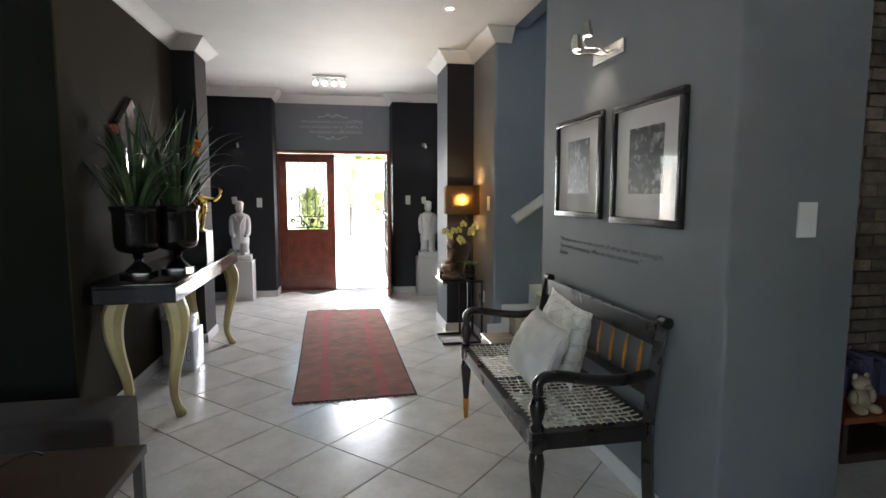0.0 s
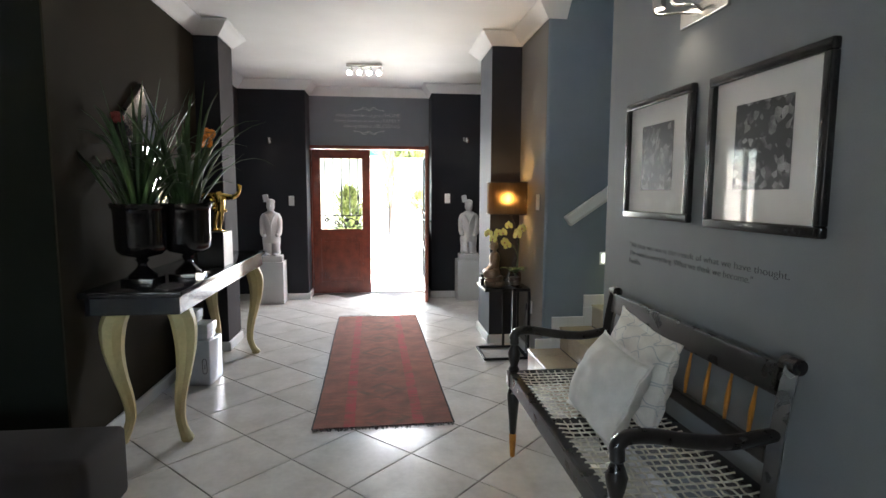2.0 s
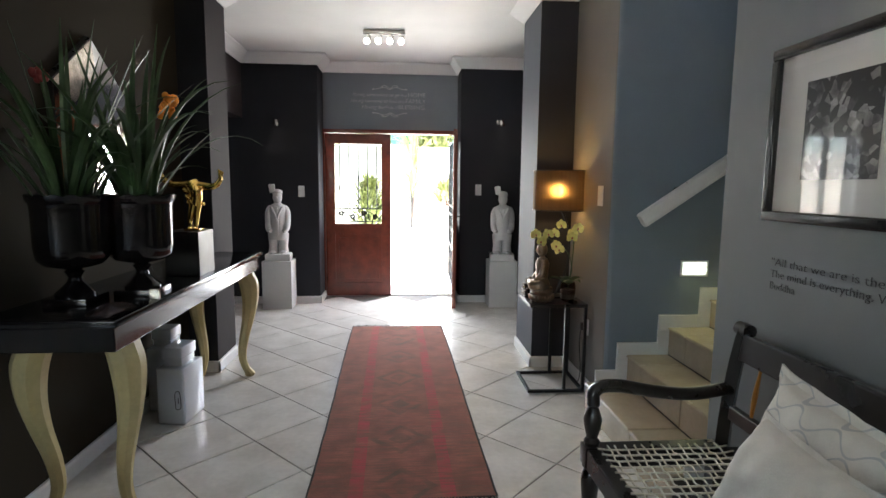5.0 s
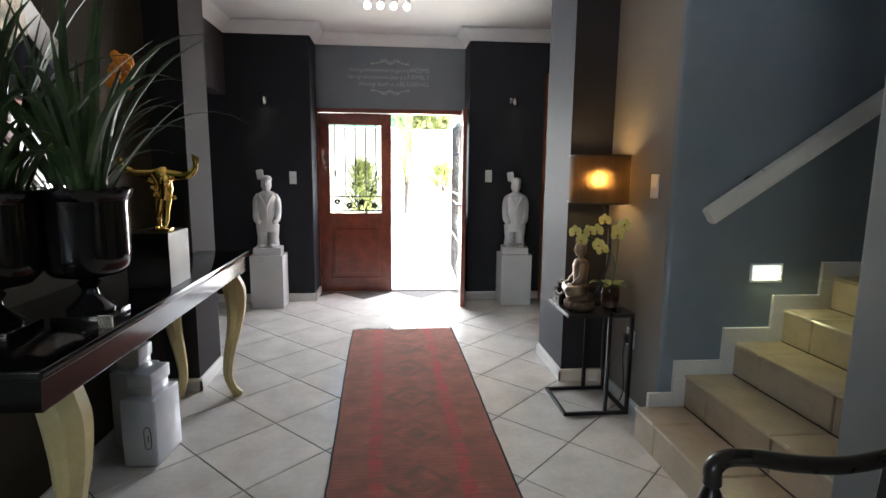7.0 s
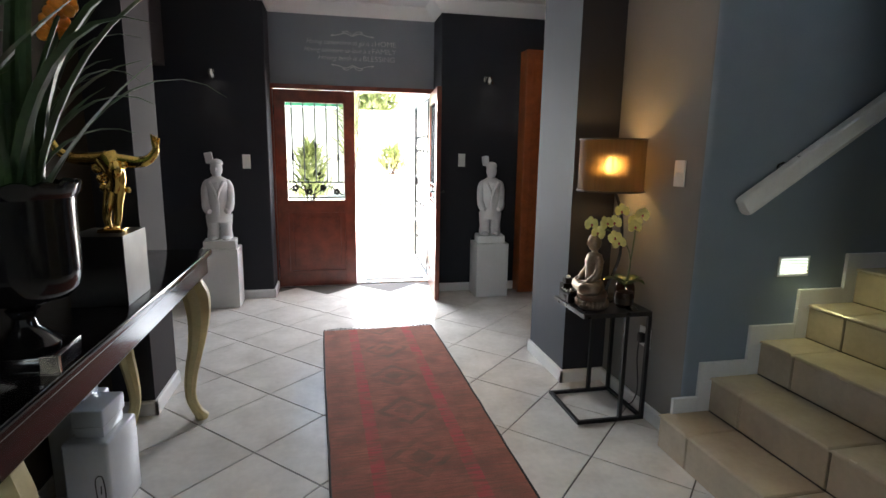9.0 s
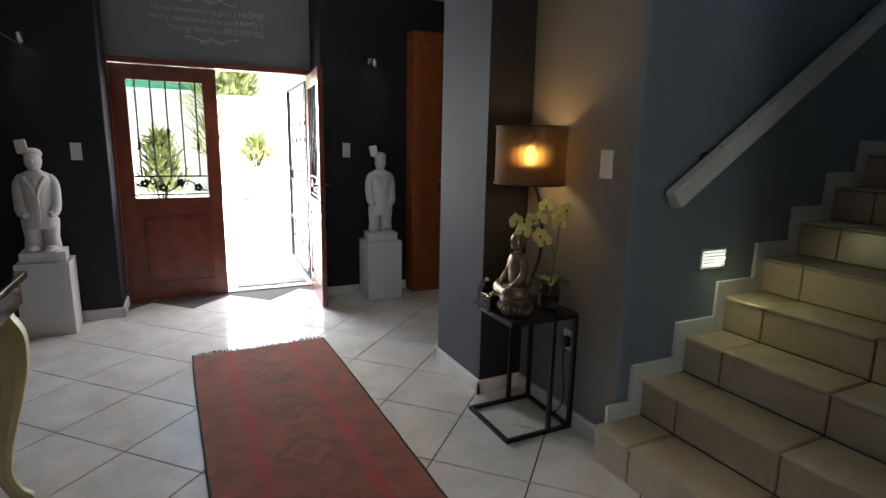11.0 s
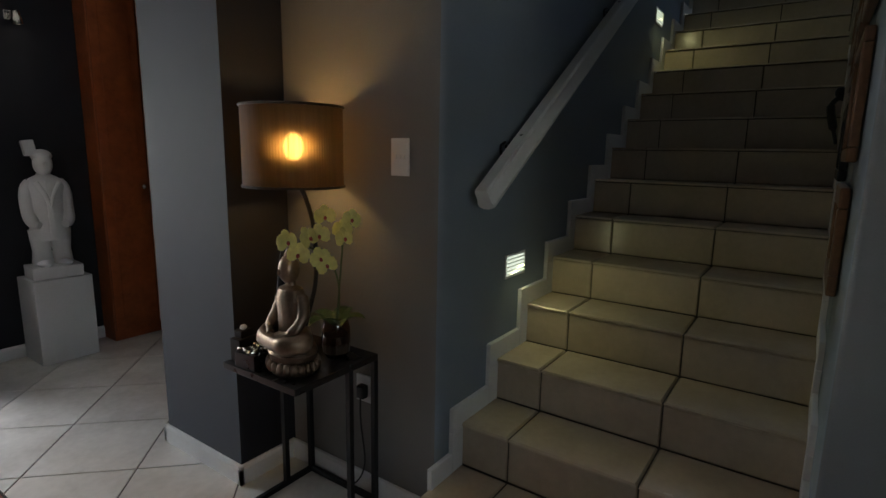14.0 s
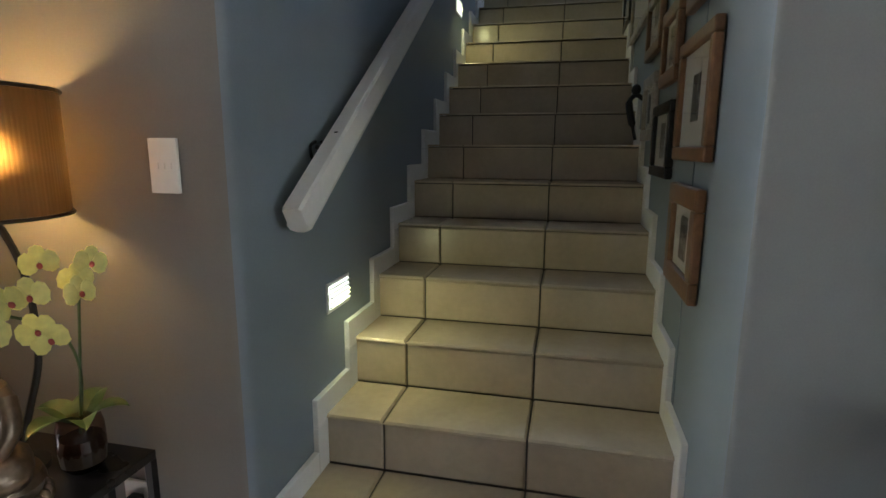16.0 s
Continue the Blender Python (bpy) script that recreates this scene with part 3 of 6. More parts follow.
for (ax, ay), (bx, by), (ix, iy) in BASES:
    extrude_profile(bm, BOARD, (ax, ay, 0), (bx, by, 0), (ix, iy, 0))
tagged(part("baseboard", bm, M["trim"]), "white painted baseboard", "baseboard", kind="structure")

# ---- stairs ----
RISE, GOING, X1, YL, YR = 0.178, 0.263, 1.803, 4.348, 3.235
STEPS = 18
stairs = thing("stairs", "beige tiled staircase with dark joints between blue-grey walls", "stairs", (0, 0, 0), kind="structure")
for i in range(STEPS):
    x = X1 + 0.012 + i * GOING
    part("step", boxed(x, x + GOING if i < STEPS - 1 else 7.05, YR + 0.001, YL - 0.001, 0, (i + 1) * RISE - 0.011), M["grout"], stairs)
CUTS = ((YR + 0.002, 3.669), (3.675, 4.133), (4.139, YL - 0.002))


def tile_mesh(name, sx, sy, sz, mat, bevel=0.004):
    """A tile centred on its top face."""
    me = bpy.data.meshes.new(name)
    b = bmesh.new()
    hx, hy = sx / 2, sy / 2
    lo = [b.verts.new(v) for v in ((-hx, -hy, -sz), (hx, -hy, -sz), (hx, hy, -sz), (-hx, hy, -sz))]
    mid = [b.verts.new(v) for v in ((-hx, -hy, -bevel), (hx, -hy, -bevel), (hx, hy, -bevel), (-hx, hy, -bevel))]
    top = [b.verts.new((v.co.x - math.copysign(bevel, v.co.x), v.co.y - math.copysign(bevel, v.co.y), 0)) for v in mid]
    b.faces.new(top)
    for r, s in ((lo, mid), (mid, top)):
        for i in range(4):
            b.faces.new((r[i], r[(i + 1) % 4], s[(i + 1) % 4], s[i]))
    bmesh.ops.recalc_face_normals(b, faces=b.faces)
    b.to_mesh(me)
    b.free()
    me.materials.append(mat)
    return me


for k, (a, b) in enumerate(CUTS):
    tread = tile_mesh("tread_tile", GOING + 0.012, b - a, 0.010, M["stair"], 0.007)
    riser = tile_mesh("riser_tile", b - a, RISE - 0.016, 0.010, M["stair"])
    for i in range(STEPS):
        x = X1 + i * GOING
        t = new("tread_tile", tread)
        t.parent, t.matrix_basis = stairs, pose(x + GOING / 2 - 0.002, (a + b) / 2, (i + 1) * RISE)
        r = new("riser_tile", riser)
        r.parent, r.matrix_basis = stairs, pose(x + 0.003, (a + b) / 2, i * RISE + (RISE - 0.016) / 2 + 0.001, 90, 0, -90)
# stepped white skirting on both stair walls, one piece to a step
for y0, y1 in ((YL - 0.018, YL + 0.002), (YR - 0.002, YR + 0.018)):
    for i in range(STEPS - 1):
        x, z, lead = X1 + i * GOING, (i + 1) * RISE, 0.068
        bm = bmesh.new()
        box(bm, x - lead + 0.001 if i else x + 0.06, x + GOING - lead, y0, y1, z - 0.02, z + 0.078, 0.002, 1)
        box(bm, x + GOING - lead, x + GOING + 0.004, y0, y1, z - 0.02, z + RISE - 0.021, 0.002, 1)
        part("skirting", bm, M["trim"], stairs, "white stepped skirting")

# ---- front door: closed left leaf, open right leaf, frame, gate ----


def door_leaf(name, w, h, label, handle=False):
    """A panelled leaf with a glazed upper half; x from 0 to w, front towards -y."""
    d = tagged(part(name, boxed(0, 0.115, -0.022, 0.022, 0, h, 0.004), M["door"]), label, "door")
    zl, zh = 0.92, h - 0.125
    part("stile", boxed(w - 0.115, w, -0.022, 0.022, 0, h, 0.004), M["door"], d)
    part("top_rail", boxed(0.112, w - 0.112, -0.0212, 0.0212, zh, h, 0.003), M["door"], d)
    part("middle_rail", boxed(0.112, w - 0.112, -0.0212, 0.0212, zl - 0.13, zl, 0.003), M["door"], d)
    part("bottom_rail", boxed(0.112, w - 0.112, -0.0212, 0.0212, 0, 0.17, 0.003), M["door"], d)
    bm = bmesh.new()
    box(bm, 0.108, w - 0.108, -0.010, 0.010, 0.164, zl - 0.124)
    box(bm, 0.16, w - 0.16, -0.017, 0.017, 0.215, zl - 0.175, 0.008)
    part("panel", bm, M["door"], d, "raised lower panel")
    pane = part("pane", sheet(0.112, w - 0.112, 0.010, zl - 0.003, zh + 0.003), M["door_pane"], d, "smoke-tinted glass pane")
    pane.visible_shadow = False
    for k in range(5):
        x = 0.117 + (w - 0.234) * (k + 0.5) / 5
        bm = bmesh.new()
        tube(bm, [(x, -0.004, zl + 0.19), (x, -0.004, zh)], 0.007, 6)
        if k in (0, 2, 4):
            for dz in (0.43, 0.45, 0.47):
                ball(bm, (x, -0.004, zl + dz + 0.12 * (k == 2)), (0.016, 0.014, 0.014), 8, 6)
        part("grille_bar", bm, M["iron"], d)
    bm = bmesh.new()
    for z in (zl + 0.03, zl + 0.19):
        tube(bm, [(0.117, -0.004, z), (w - 0.117, -0.004, z)], 0.008, 6)
    n = 26
    tube(bm, [(0.125 + (w - 0.25) * k / n, -0.004, zl + 0.105 + 0.045 * math.sin(3.5 * math.pi * k / n)) for k in range(n + 1)], 0.006, 6)
    for k in range(4):
        x = 0.125 + (w - 0.25) * (0.12 + 0.25 * k)
        z = zl + 0.11 + 0.02 * (-1) ** k
        for a in range(5):
            t = a * 2 * math.pi / 5
            ball(bm, (x + 0.022 * math.cos(t), -0.006, z + 0.022 * math.sin(t)), (0.017, 0.005, 0.017), 6, 4)
    part("vine_ornament", bm, M["iron"], d, "wrought iron vine scroll")
    if handle:
        for s in (-1, 1):
            bm = bmesh.new()
            box(bm, w - 0.085, w - 0.045, s * 0.023 - 0.003, s * 0.023 + 0.003, 0.90, 1.14, 0.002)
            tube(bm, curve_points([(w - 0.065, s * 0.022, 1.06), (w - 0.065, s * 0.06, 1.06), (w - 0.08, s * 0.066, 1.06), (w - 0.17, s * 0.066, 1.055)], 4), 0.008, 8)
            part("handle", bm, M["iron"], d, "black lever handle")
    bm = bmesh.new()
    for z in (0.2, h - 0.25):
        tube(bm, [(0.0, -0.026, z), (0.0, -0.026, z + 0.09)], 0.008, 8)
    part("hinge", bm, M["iron"], d)
    return d


leaf_l = door_leaf("door_1", 0.81, 2.038, "closed red varnished wooden leaf with a barred glass pane")
leaf_l.matrix_world = pose(-0.335, 7.93, 0.003)
leaf_r = door_leaf("door_2", 0.80, 2.03, "red varnished wooden leaf standing open into the hall", True)
leaf_r.matrix_world = pose(1.282, 7.915, 0.008, 0, 0, -95)
bm = bmesh.new()
box(bm, -0.362, -0.336, 7.86, 8.0, 0, 2.09)
box(bm, 1.286, 1.312, 7.86, 8.0, 0, 2.09)
box(bm, -0.336, 1.286, 7.86, 8.0, 2.045, 2.09)
tagged(part("door_frame", bm, M["door"]), "red wooden frame of the front door", "door frame", kind="structure")
tagged(part("threshold", boxed(-0.334, 1.286, 7.96, 8.06, -0.03, 0.006), M["paving"]), "pale stone threshold", "threshold", kind="structure")

gate = thing("security_gate", "black iron security gate swung outwards beside the open door", "gate", (1.295, 8.09, 0), 88)
W, H0 = 1.24, 2.02
for x in (0, W):
    part("upright", boxed(x - 0.014, x + 0.014, -0.014, 0.014, 0.03, H0), M["iron"], gate)
for z in (0.04, 0.55, 1.0, 1.12, H0 - 0.01):
    part("crossbar", boxed(0.014, W - 0.014, -0.010, 0.010, z - 0.012, z + 0.012), M["iron"], gate)
for k in range(1, 9):
    x = W * k / 9
    bm = bmesh.new()
    tube(bm, [(x, 0, 0.05), (x, 0, H0 - 0.02)], 0.006, 6)
    for z in (0.35, 0.8, 1.45, 1.62):
        if k % 2:
            ball(bm, (x, 0, z), (0.018, 0.012, 0.028), 8, 6)
    part("bar", bm, M["iron"], gate)
part("lock_box", boxed(W - 0.10, W - 0.016, -0.02, 0.02, 0.99, 1.13, 0.003), M["iron"], gate)
tagged(part("doormat", boxed(0.59, 1.27, 8.19, 8.33, -0.03, -0.012, 0.004), M["coir"]), "worn grey strip doormat on the paving", "doormat")

# ---- runner ----
rug = thing("runner_rug", "red woven runner with rose stripes and fringed ends on tiles", "rug", (0.61, 4.885, 0), 1.2)
bm = bmesh.new()
nx, ny, w, l = 14, 46, 0.872, 2.98
grid = []
for j in range(ny + 1):
    row = []
    for i in range(nx + 1):
        u, v = i / nx - 0.5, j / ny - 0.5
        edge = 0.003 * noise.noise((v * 9, u, 3)) * (abs(u) > 0.49)
        row.append(bm.verts.new((u * (w + 0.012 * math.sin(5 * v)) + edge, v * l, 0.007 + 0.0025 * noise.noise((u * 4, v * 14, 0)) + 0.004 * max(0, noise.noise((u * 2, v * 7, 5))))))
    grid.append(row)
for j in range(ny):
    for i in range(nx):
        bm.faces.new((grid[j][i], grid[j][i + 1], grid[j + 1][i + 1], grid[j + 1][i]))
rim = [grid[0][i] for i in range(nx + 1)] + [grid[j][nx] for j in range(1, ny + 1)] + [grid[ny][i] for i in range(nx - 1, -1, -1)] + [grid[j][0] for j in range(ny - 1, 0, -1)]
low = [bm.verts.new((v.co.x, v.co.y, 0.0005)) for v in rim]
for i in range(len(rim)):
    j = (i + 1) % len(rim)
    bm.faces.new((rim[i], low[i], low[j], rim[j]))
part("weave", bm, rug_material(w, l), rug, smooth=True)
for end in (-1, 1):
    bm = bmesh.new()
    for k in range(62):
        x = (k + 0.5) / 62 * w - w / 2
        ln, dx = random.uniform(0.03, 0.055), random.uniform(-0.014, 0.014)
        lift = random.uniform(0.004, 0.016)
        tube(bm, [(x, end * l / 2, 0.006), (x + dx * 0.5, end * (l / 2 + ln * 0.6), lift), (x + dx, end * (l / 2 + ln), 0.004 + lift * 0.4)], [0.0045, 0.004, 0.0022], 5)
    part("fringe", bm, M["sofa"], rug, "knotted dark wool fringe")
for side in (-1, 1):
    path = [(side * (0.5 * (w + 0.012 * math.sin(5 * (j / 46 - 0.5))) + 0.001) + 0.003 * noise.noise((j * 0.4, side, 7)), (j / 46 - 0.5) * l, 0.007 + 0.003 * max(0, noise.noise((side * 2, j * 0.3, 5)))) for j in range(47)]
    part("edge_binding", tubed(path, 0.0055, 6), M["sofa"], rug, "dark overcast edge", smooth=True)

# ---- console table with cabriole legs ----
console = thing("console_table", "black lacquered console table on cream cabriole legs", "table", (-0.685, 4.19, 0), 0.2)
bm = bmesh.new()
box(bm, -0.26, 0.26, -1.04, 1.04, 0.872, 0.905, 0.008, 3)
part("tabletop", bm, M["black"], console, smooth=True)
part("apron", boxed(-0.238, 0.238, -1.015, 1.015, 0.775, 0.8715, 0.004), M["black"], console)


def cabriole(sx, sy):
    bm = bmesh.new()
    n, prof = 8, []
    path = curve_points([(0.0, 0.775, 0.068), (0.032, 0.69, 0.068), (0.038, 0.56, 0.056), (0.018, 0.42, 0.043), (-0.016, 0.27, 0.034), (-0.028, 0.15, 0.028), (-0.008, 0.07, 0.028), (0.016, 0.03, 0.036), (0.020, 0.012, 0.036), (0.018, 0.0, 0.030)], 4)
    rings = []
    for p in path:
        out, z, r = p
        c = Vector((sx * out * 0.9, sy * out * 0.5, z))
        rings.append([bm.verts.new(c + Vector((r * math.cos(2 * math.pi * (k + 0.5) / n), r * math.sin(2 * math.pi * (k + 0.5) / n), 0))) for k in range(n)])
    for a, b in zip(rings, rings[1:]):
        for k in range(n):
            bm.faces.new((a[k], a[(k + 1) % n], b[(k + 1) % n], b[k]))
    bm.faces.new(rings[0])
    bm.faces.new(list(reversed(rings[-1])))
    return bm


for sx, sy in ((1, -1), (-1, -1), (1, 1), (-1, 1)):
    part("leg", cabriole(sx, sy), M["cream"], console, "cream painted cabriole leg", smooth=True, m=pose(0.175 if sx > 0 else -0.145, 0.85 * sy, 0))

# ---- urns with cliff-lily plants on the console ----


def strap_leaf(bm, base, heading, length, lean, width, droop, n=9):
    """A long folded leaf that rises and bends over."""
    h = Vector((math.cos(heading), math.sin(heading), 0))
    side = Vector((-h.y, h.x, 0))
    prev, p, ang = None, Vector(base), math.pi / 2 - lean
    for i in range(n + 1):
        t = i / n
        wv = width * (0.35 + 0.65 * min(1, 4 * t)) * (1 - t ** 3) + 0.0008
        up = h * -math.sin(ang) + Vector((0, 0, math.cos(ang)))
        ring = [bm.verts.new(p - side * wv + up * wv * 0.35), bm.verts.new(p), bm.verts.new(p + side * wv + up * wv * 0.35)]
        if prev:
            for k in range(2):
                bm.faces.new((prev[k], prev[k + 1], ring[k + 1], ring[k]))
        prev = ring
        p = p + (h * math.cos(ang) + Vector((0, 0, math.sin(ang)))) * (length / n)
        ang -= droop * (0.3 + 1.4 * t) / n


def urn(at, seed, blooms):
    rnd = random.Random(seed)
    u = thing("plant_urn", "glossy black footed urn with strappy green leaves on console", "planter", at, group="urns on the console")
    u.scale = (1.13, 1.13, 1.13)
    bm = bmesh.new()
    box(bm, -0.078, 0.078, -0.078, 0.078, 0.0, 0.03, 0.004)
    lathe(bm, [(0.066, 0.03), (0.068, 0.042), (0.05, 0.058), (0.026, 0.082), (0.021, 0.10), (0.03, 0.115), (0.034, 0.122), (0.022, 0.128), (0.045, 0.135), (0.095, 0.148), (0.115, 0.170), (0.121, 0.21), (0.122, 0.355), (0.124, 0.372)], 32)
    part("bowl", bm, M["black"], u, smooth=True)
    bm = bmesh.new()
    n = 48
    outer, rings = [], []
    for r, z in ((0.124, 0.371), (0.132, 0.383), (0.136, 0.399), (0.128, 0.401), (0.115, 0.379), (0.112, 0.33)):
        ring = []
        for i in range(n):
            t = 2 * math.pi * i / n
            scallop = 0.008 * abs(math.sin(8 * t)) if z > 0.39 else 0
            ring.append(bm.verts.new((r * math.cos(t), r * math.sin(t), z + scallop)))
        rings.append(ring)
    for a, b in zip(rings, rings[1:]):
        for i in range(n):
            bm.faces.new((a[i], a[(i + 1) % n], b[(i + 1) % n], b[i]))
    part("rim", bm, M["black"], u, "scalloped rim", smooth=True)
    part("soil", turned([(0.113, 0.34), (0.10, 0.362), (0.0, 0.367)], 20), M["soil"], u)
    for k in range(48):
        bm = bmesh.new()
        a = rnd.uniform(0, 2 * math.pi)
        r = rnd.uniform(0.01, 0.075)
        strap_leaf(bm, (r * math.cos(a), r * math.sin(a), 0.32), a + rnd.uniform(-0.5, 0.5), rnd.uniform(0.35, 0.76), rnd.uniform(0.05, 0.55), rnd.uniform(0.009, 0.017), rnd.choice((0.1, 0.4, 0.8, 1.3, 1.9)))
        part("leaf", bm, M["leaf"], u, smooth=True)
    for a, ln, col in blooms:
        bm = bmesh.new()
        pts = [(0.03 * math.cos(a), 0.03 * math.sin(a), 0.33), (0.07 * math.cos(a), 0.07 * math.sin(a), 0.33 + ln * 0.6), (0.13 * math.cos(a), 0.13 * math.sin(a), 0.33 + ln)]
        tube(bm, curve_points(pts, 4), 0.005, 6)
        part("flower_stem", bm, M["leaf"], u)
        bm = bmesh.new()
        tip = Vector(pts[-1])
        for k in range(16):
            d = Vector((rnd.uniform(-1, 1), rnd.uniform(-1, 1), rnd.uniform(-0.9, 1)))
            ball(bm, tip + d * 0.022 + Vector((0, 0, 0.01)), (0.014, 0.010, 0.014), 7, 5)
        part("flower", bm, M[col], u, "clustered flower head", smooth=True)
    return u


urn((-0.74, 3.46, 0.905), 3, ((2.6, 0.50, "orchid_lip"),))
urn((-0.55, 3.64, 0.905), 8, ((0.3, 0.44, "flower"), (0.75, 0.40, "flower")))
tagged(part("place_card", boxed(-0.475, -0.43, 3.53, 3.54, 0.905, 0.95, 0.002), M["antique"]), "small silver card holder on the console", "card holder")

# ---- golden figure on a black block ----
tagged(part("display_block", boxed(-0.655, -0.475, 4.12, 4.35, 0.905, 1.15, 0.003), M["satin"]), "glossy black display block on the console", "plinth")
bm = bmesh.new()
box(bm, -0.045, 0.045, -0.04, 0.04, 0.0, 0.010, 0.003)
for s in (-1, 1):
    leg = curve_points([(0.012 * s, 0.0, 0.008), (0.020 * s, 0.004, 0.05), (0.010 + 0.016 * s, 0.0, 0.10), (0.022 + 0.014 * s, 0.0, 0.15)], 4)
    tube(bm, leg, [0.010 + 0.016 * k / (len(leg) - 1) for k in range(len(leg))], 10)
    ball(bm, (0.016 * s, -0.02, 0.014), (0.010, 0.024, 0.008), 8, 6)
trunk = curve_points([(0.018, 0.0, 0.135), (0.030, -0.004, 0.175), (0.016, -0.006, 0.215), (0.0, 0.0, 0.240)], 4)
tube(bm, trunk, [0.030 + 0.014 * k / (len(trunk) - 1) for k in range(len(trunk))], 12)
ball(bm, (0.040, -0.036, 0.205), (0.024, 0.026, 0.028), 12, 8)
limb = curve_points([(0.0, 0.0, 0.238), (0.060, 0.0, 0.232), (0.115, 0.0, 0.228), (0.155, 0.0, 0.240), (0.178, 0.0, 0.268), (0.176, 0.0, 0.292)], 4)
tube(bm, limb, [0.024 - 0.013 * k / (len(limb) - 1) for k in range(len(limb))], 10)
limb = curve_points([(0.0, 0.0, 0.238), (-0.060, 0.0, 0.236), (-0.120, 0.0, 0.240), (-0.165, 0.0, 0.262), (-0.182, 0.0, 0.292)], 4)
tube(bm, limb, [0.024 - 0.012 * k / (len(limb) - 1) for k in range(len(limb))], 10)
for k in range(4):
    tube(bm, [(-0.180 - 0.006 * k, -0.012 + 0.008 * k, 0.285), (-0.184 - 0.006 * k, -0.014 + 0.009 * k, 0.328 - 0.004 * k)], [0.006, 0.004], 6)
    tube(bm, [(0.174 + 0.004 * k, -0.012 + 0.008 * k, 0.285), (0.170 + 0.007 * k, -0.014 + 0.009 * k, 0.318 - 0.004 * k)], [0.006, 0.004], 6)
for k in range(22):
    q = random.Random(k)
    ball(bm, (q.uniform(-0.05, 0.07), q.uniform(-0.03, 0.01), q.uniform(0.13, 0.25)), q.uniform(0.010, 0.018), 8, 6)
tagged(part("gold_sculpture", bm, M["gold"], smooth=True, m=pose(-0.545, 4.24, 1.15) @ Matrix.Diagonal((0.9, 0.9, 1.08, 1))), "polished gold abstract tumbling sculpture on a black block", "sculpture")

# ---- faceted mirror on the left wall ----
mirror = thing("wall_mirror", "six-sided mirror with antiqued silver border on olive wall", "mirror", (-0.953, 4.03, 1.64))
ring0 = [(0.0, 0.50), (0.33, 0.24), (0.33, -0.24), (0.0, -0.50), (-0.33, -0.24), (-0.33, 0.24)]
bm = bmesh.new()
a = [bm.verts.new((0.002, y, z)) for y, z in ring0]
b = [bm.verts.new((0.030, y * 0.985, z * 0.985)) for y, z in ring0]
for i in range(6):
    bm.faces.new((a[i], a[(i + 1) % 6], b[(i + 1) % 6], b[i]))
bm.faces.new(a)
bm.faces.new(b)
part("backing", bm, M["ebony"], mirror)
for i in range(6):
    (y0, z0), (y1, z1) = ring0[i], ring0[(i + 1) % 6]
    bm = bmesh.new()
    q = [bm.verts.new(v) for v in ((0.032, y0 * 0.97, z0 * 0.97), (0.032, y1 * 0.97, z1 * 0.97), (0.046, y1 * 0.60, z1 * 0.60), (0.046, y0 * 0.60, z0 * 0.60))]
    bm.faces.new(q)
    r = bmesh.ops.extrude_face_region(bm, geom=list(bm.faces))
    bmesh.ops.translate(bm, vec=(-0.006, 0, 0), verts=[v for v in r["geom"] if isinstance(v, bmesh.types.BMVert)])
    part("bevelled_facet", bm, M["antique"] if i % 2 else M["mirror"], mirror)
bm = bmesh.new()
vs = [bm.verts.new((0.045, y * 0.59, z * 0.59)) for y, z in ring0]
bm.faces.new(vs)
r = bmesh.ops.extrude_face_region(bm, geom=list(bm.faces))
bmesh.ops.translate(bm, vec=(-0.006, 0, 0), verts=[v for v in r["geom"] if isinstance(v, bmesh.types.BMVert)])
part("centre_glass", bm, M["mirror"], mirror)

# ---- ceramic jars under the console ----


def jar(at, w, d, h, rz, mark):
    j = thing("ceramic_jar", "white glazed square jar with lid and drawn black lines", "jar", at, rz, "jars under the console")
    part("body", boxed(-w / 2, w / 2, -d / 2, d / 2, 0.0, h, 0.012, 3), M["ceramic"], j, smooth=True)
    part("neck", boxed(-w * 0.32, w * 0.32, -d * 0.32, d * 0.32, h + 0.001, h + 0.045, 0.005), M["ceramic"], j, smooth=True)
    part("lid", boxed(-w * 0.36, w * 0.36, -d * 0.36, d * 0.36, h + 0.046, h + 0.115, 0.008, 3), M["ceramic"], j, "square lid", smooth=True)
    bm = bmesh.new()
    for pts in mark:
        tube(bm, curve_points([(x, -d / 2 - 0.001, z) for x, z in pts], 4), 0.0024, 5)
    part("drawn_line", bm, M["ink"], j, "thin black drawn line")
    return j


jar((-0.705, 4.355, 0), 0.165, 0.25, 0.34, -5, (((0.03, 0.10), (0.028, 0.19), (0.055, 0.20), (0.06, 0.11), (0.04, 0.095), (0.03, 0.10)), ((0.045, 0.13), (0.047, 0.165))))
jar((-0.85, 4.53, 0), 0.165, 0.20, 0.40, -2, (((-0.02, 0.13), (-0.005, 0.145), (0.015, 0.18)),))

# ---- statues on pedestals ----


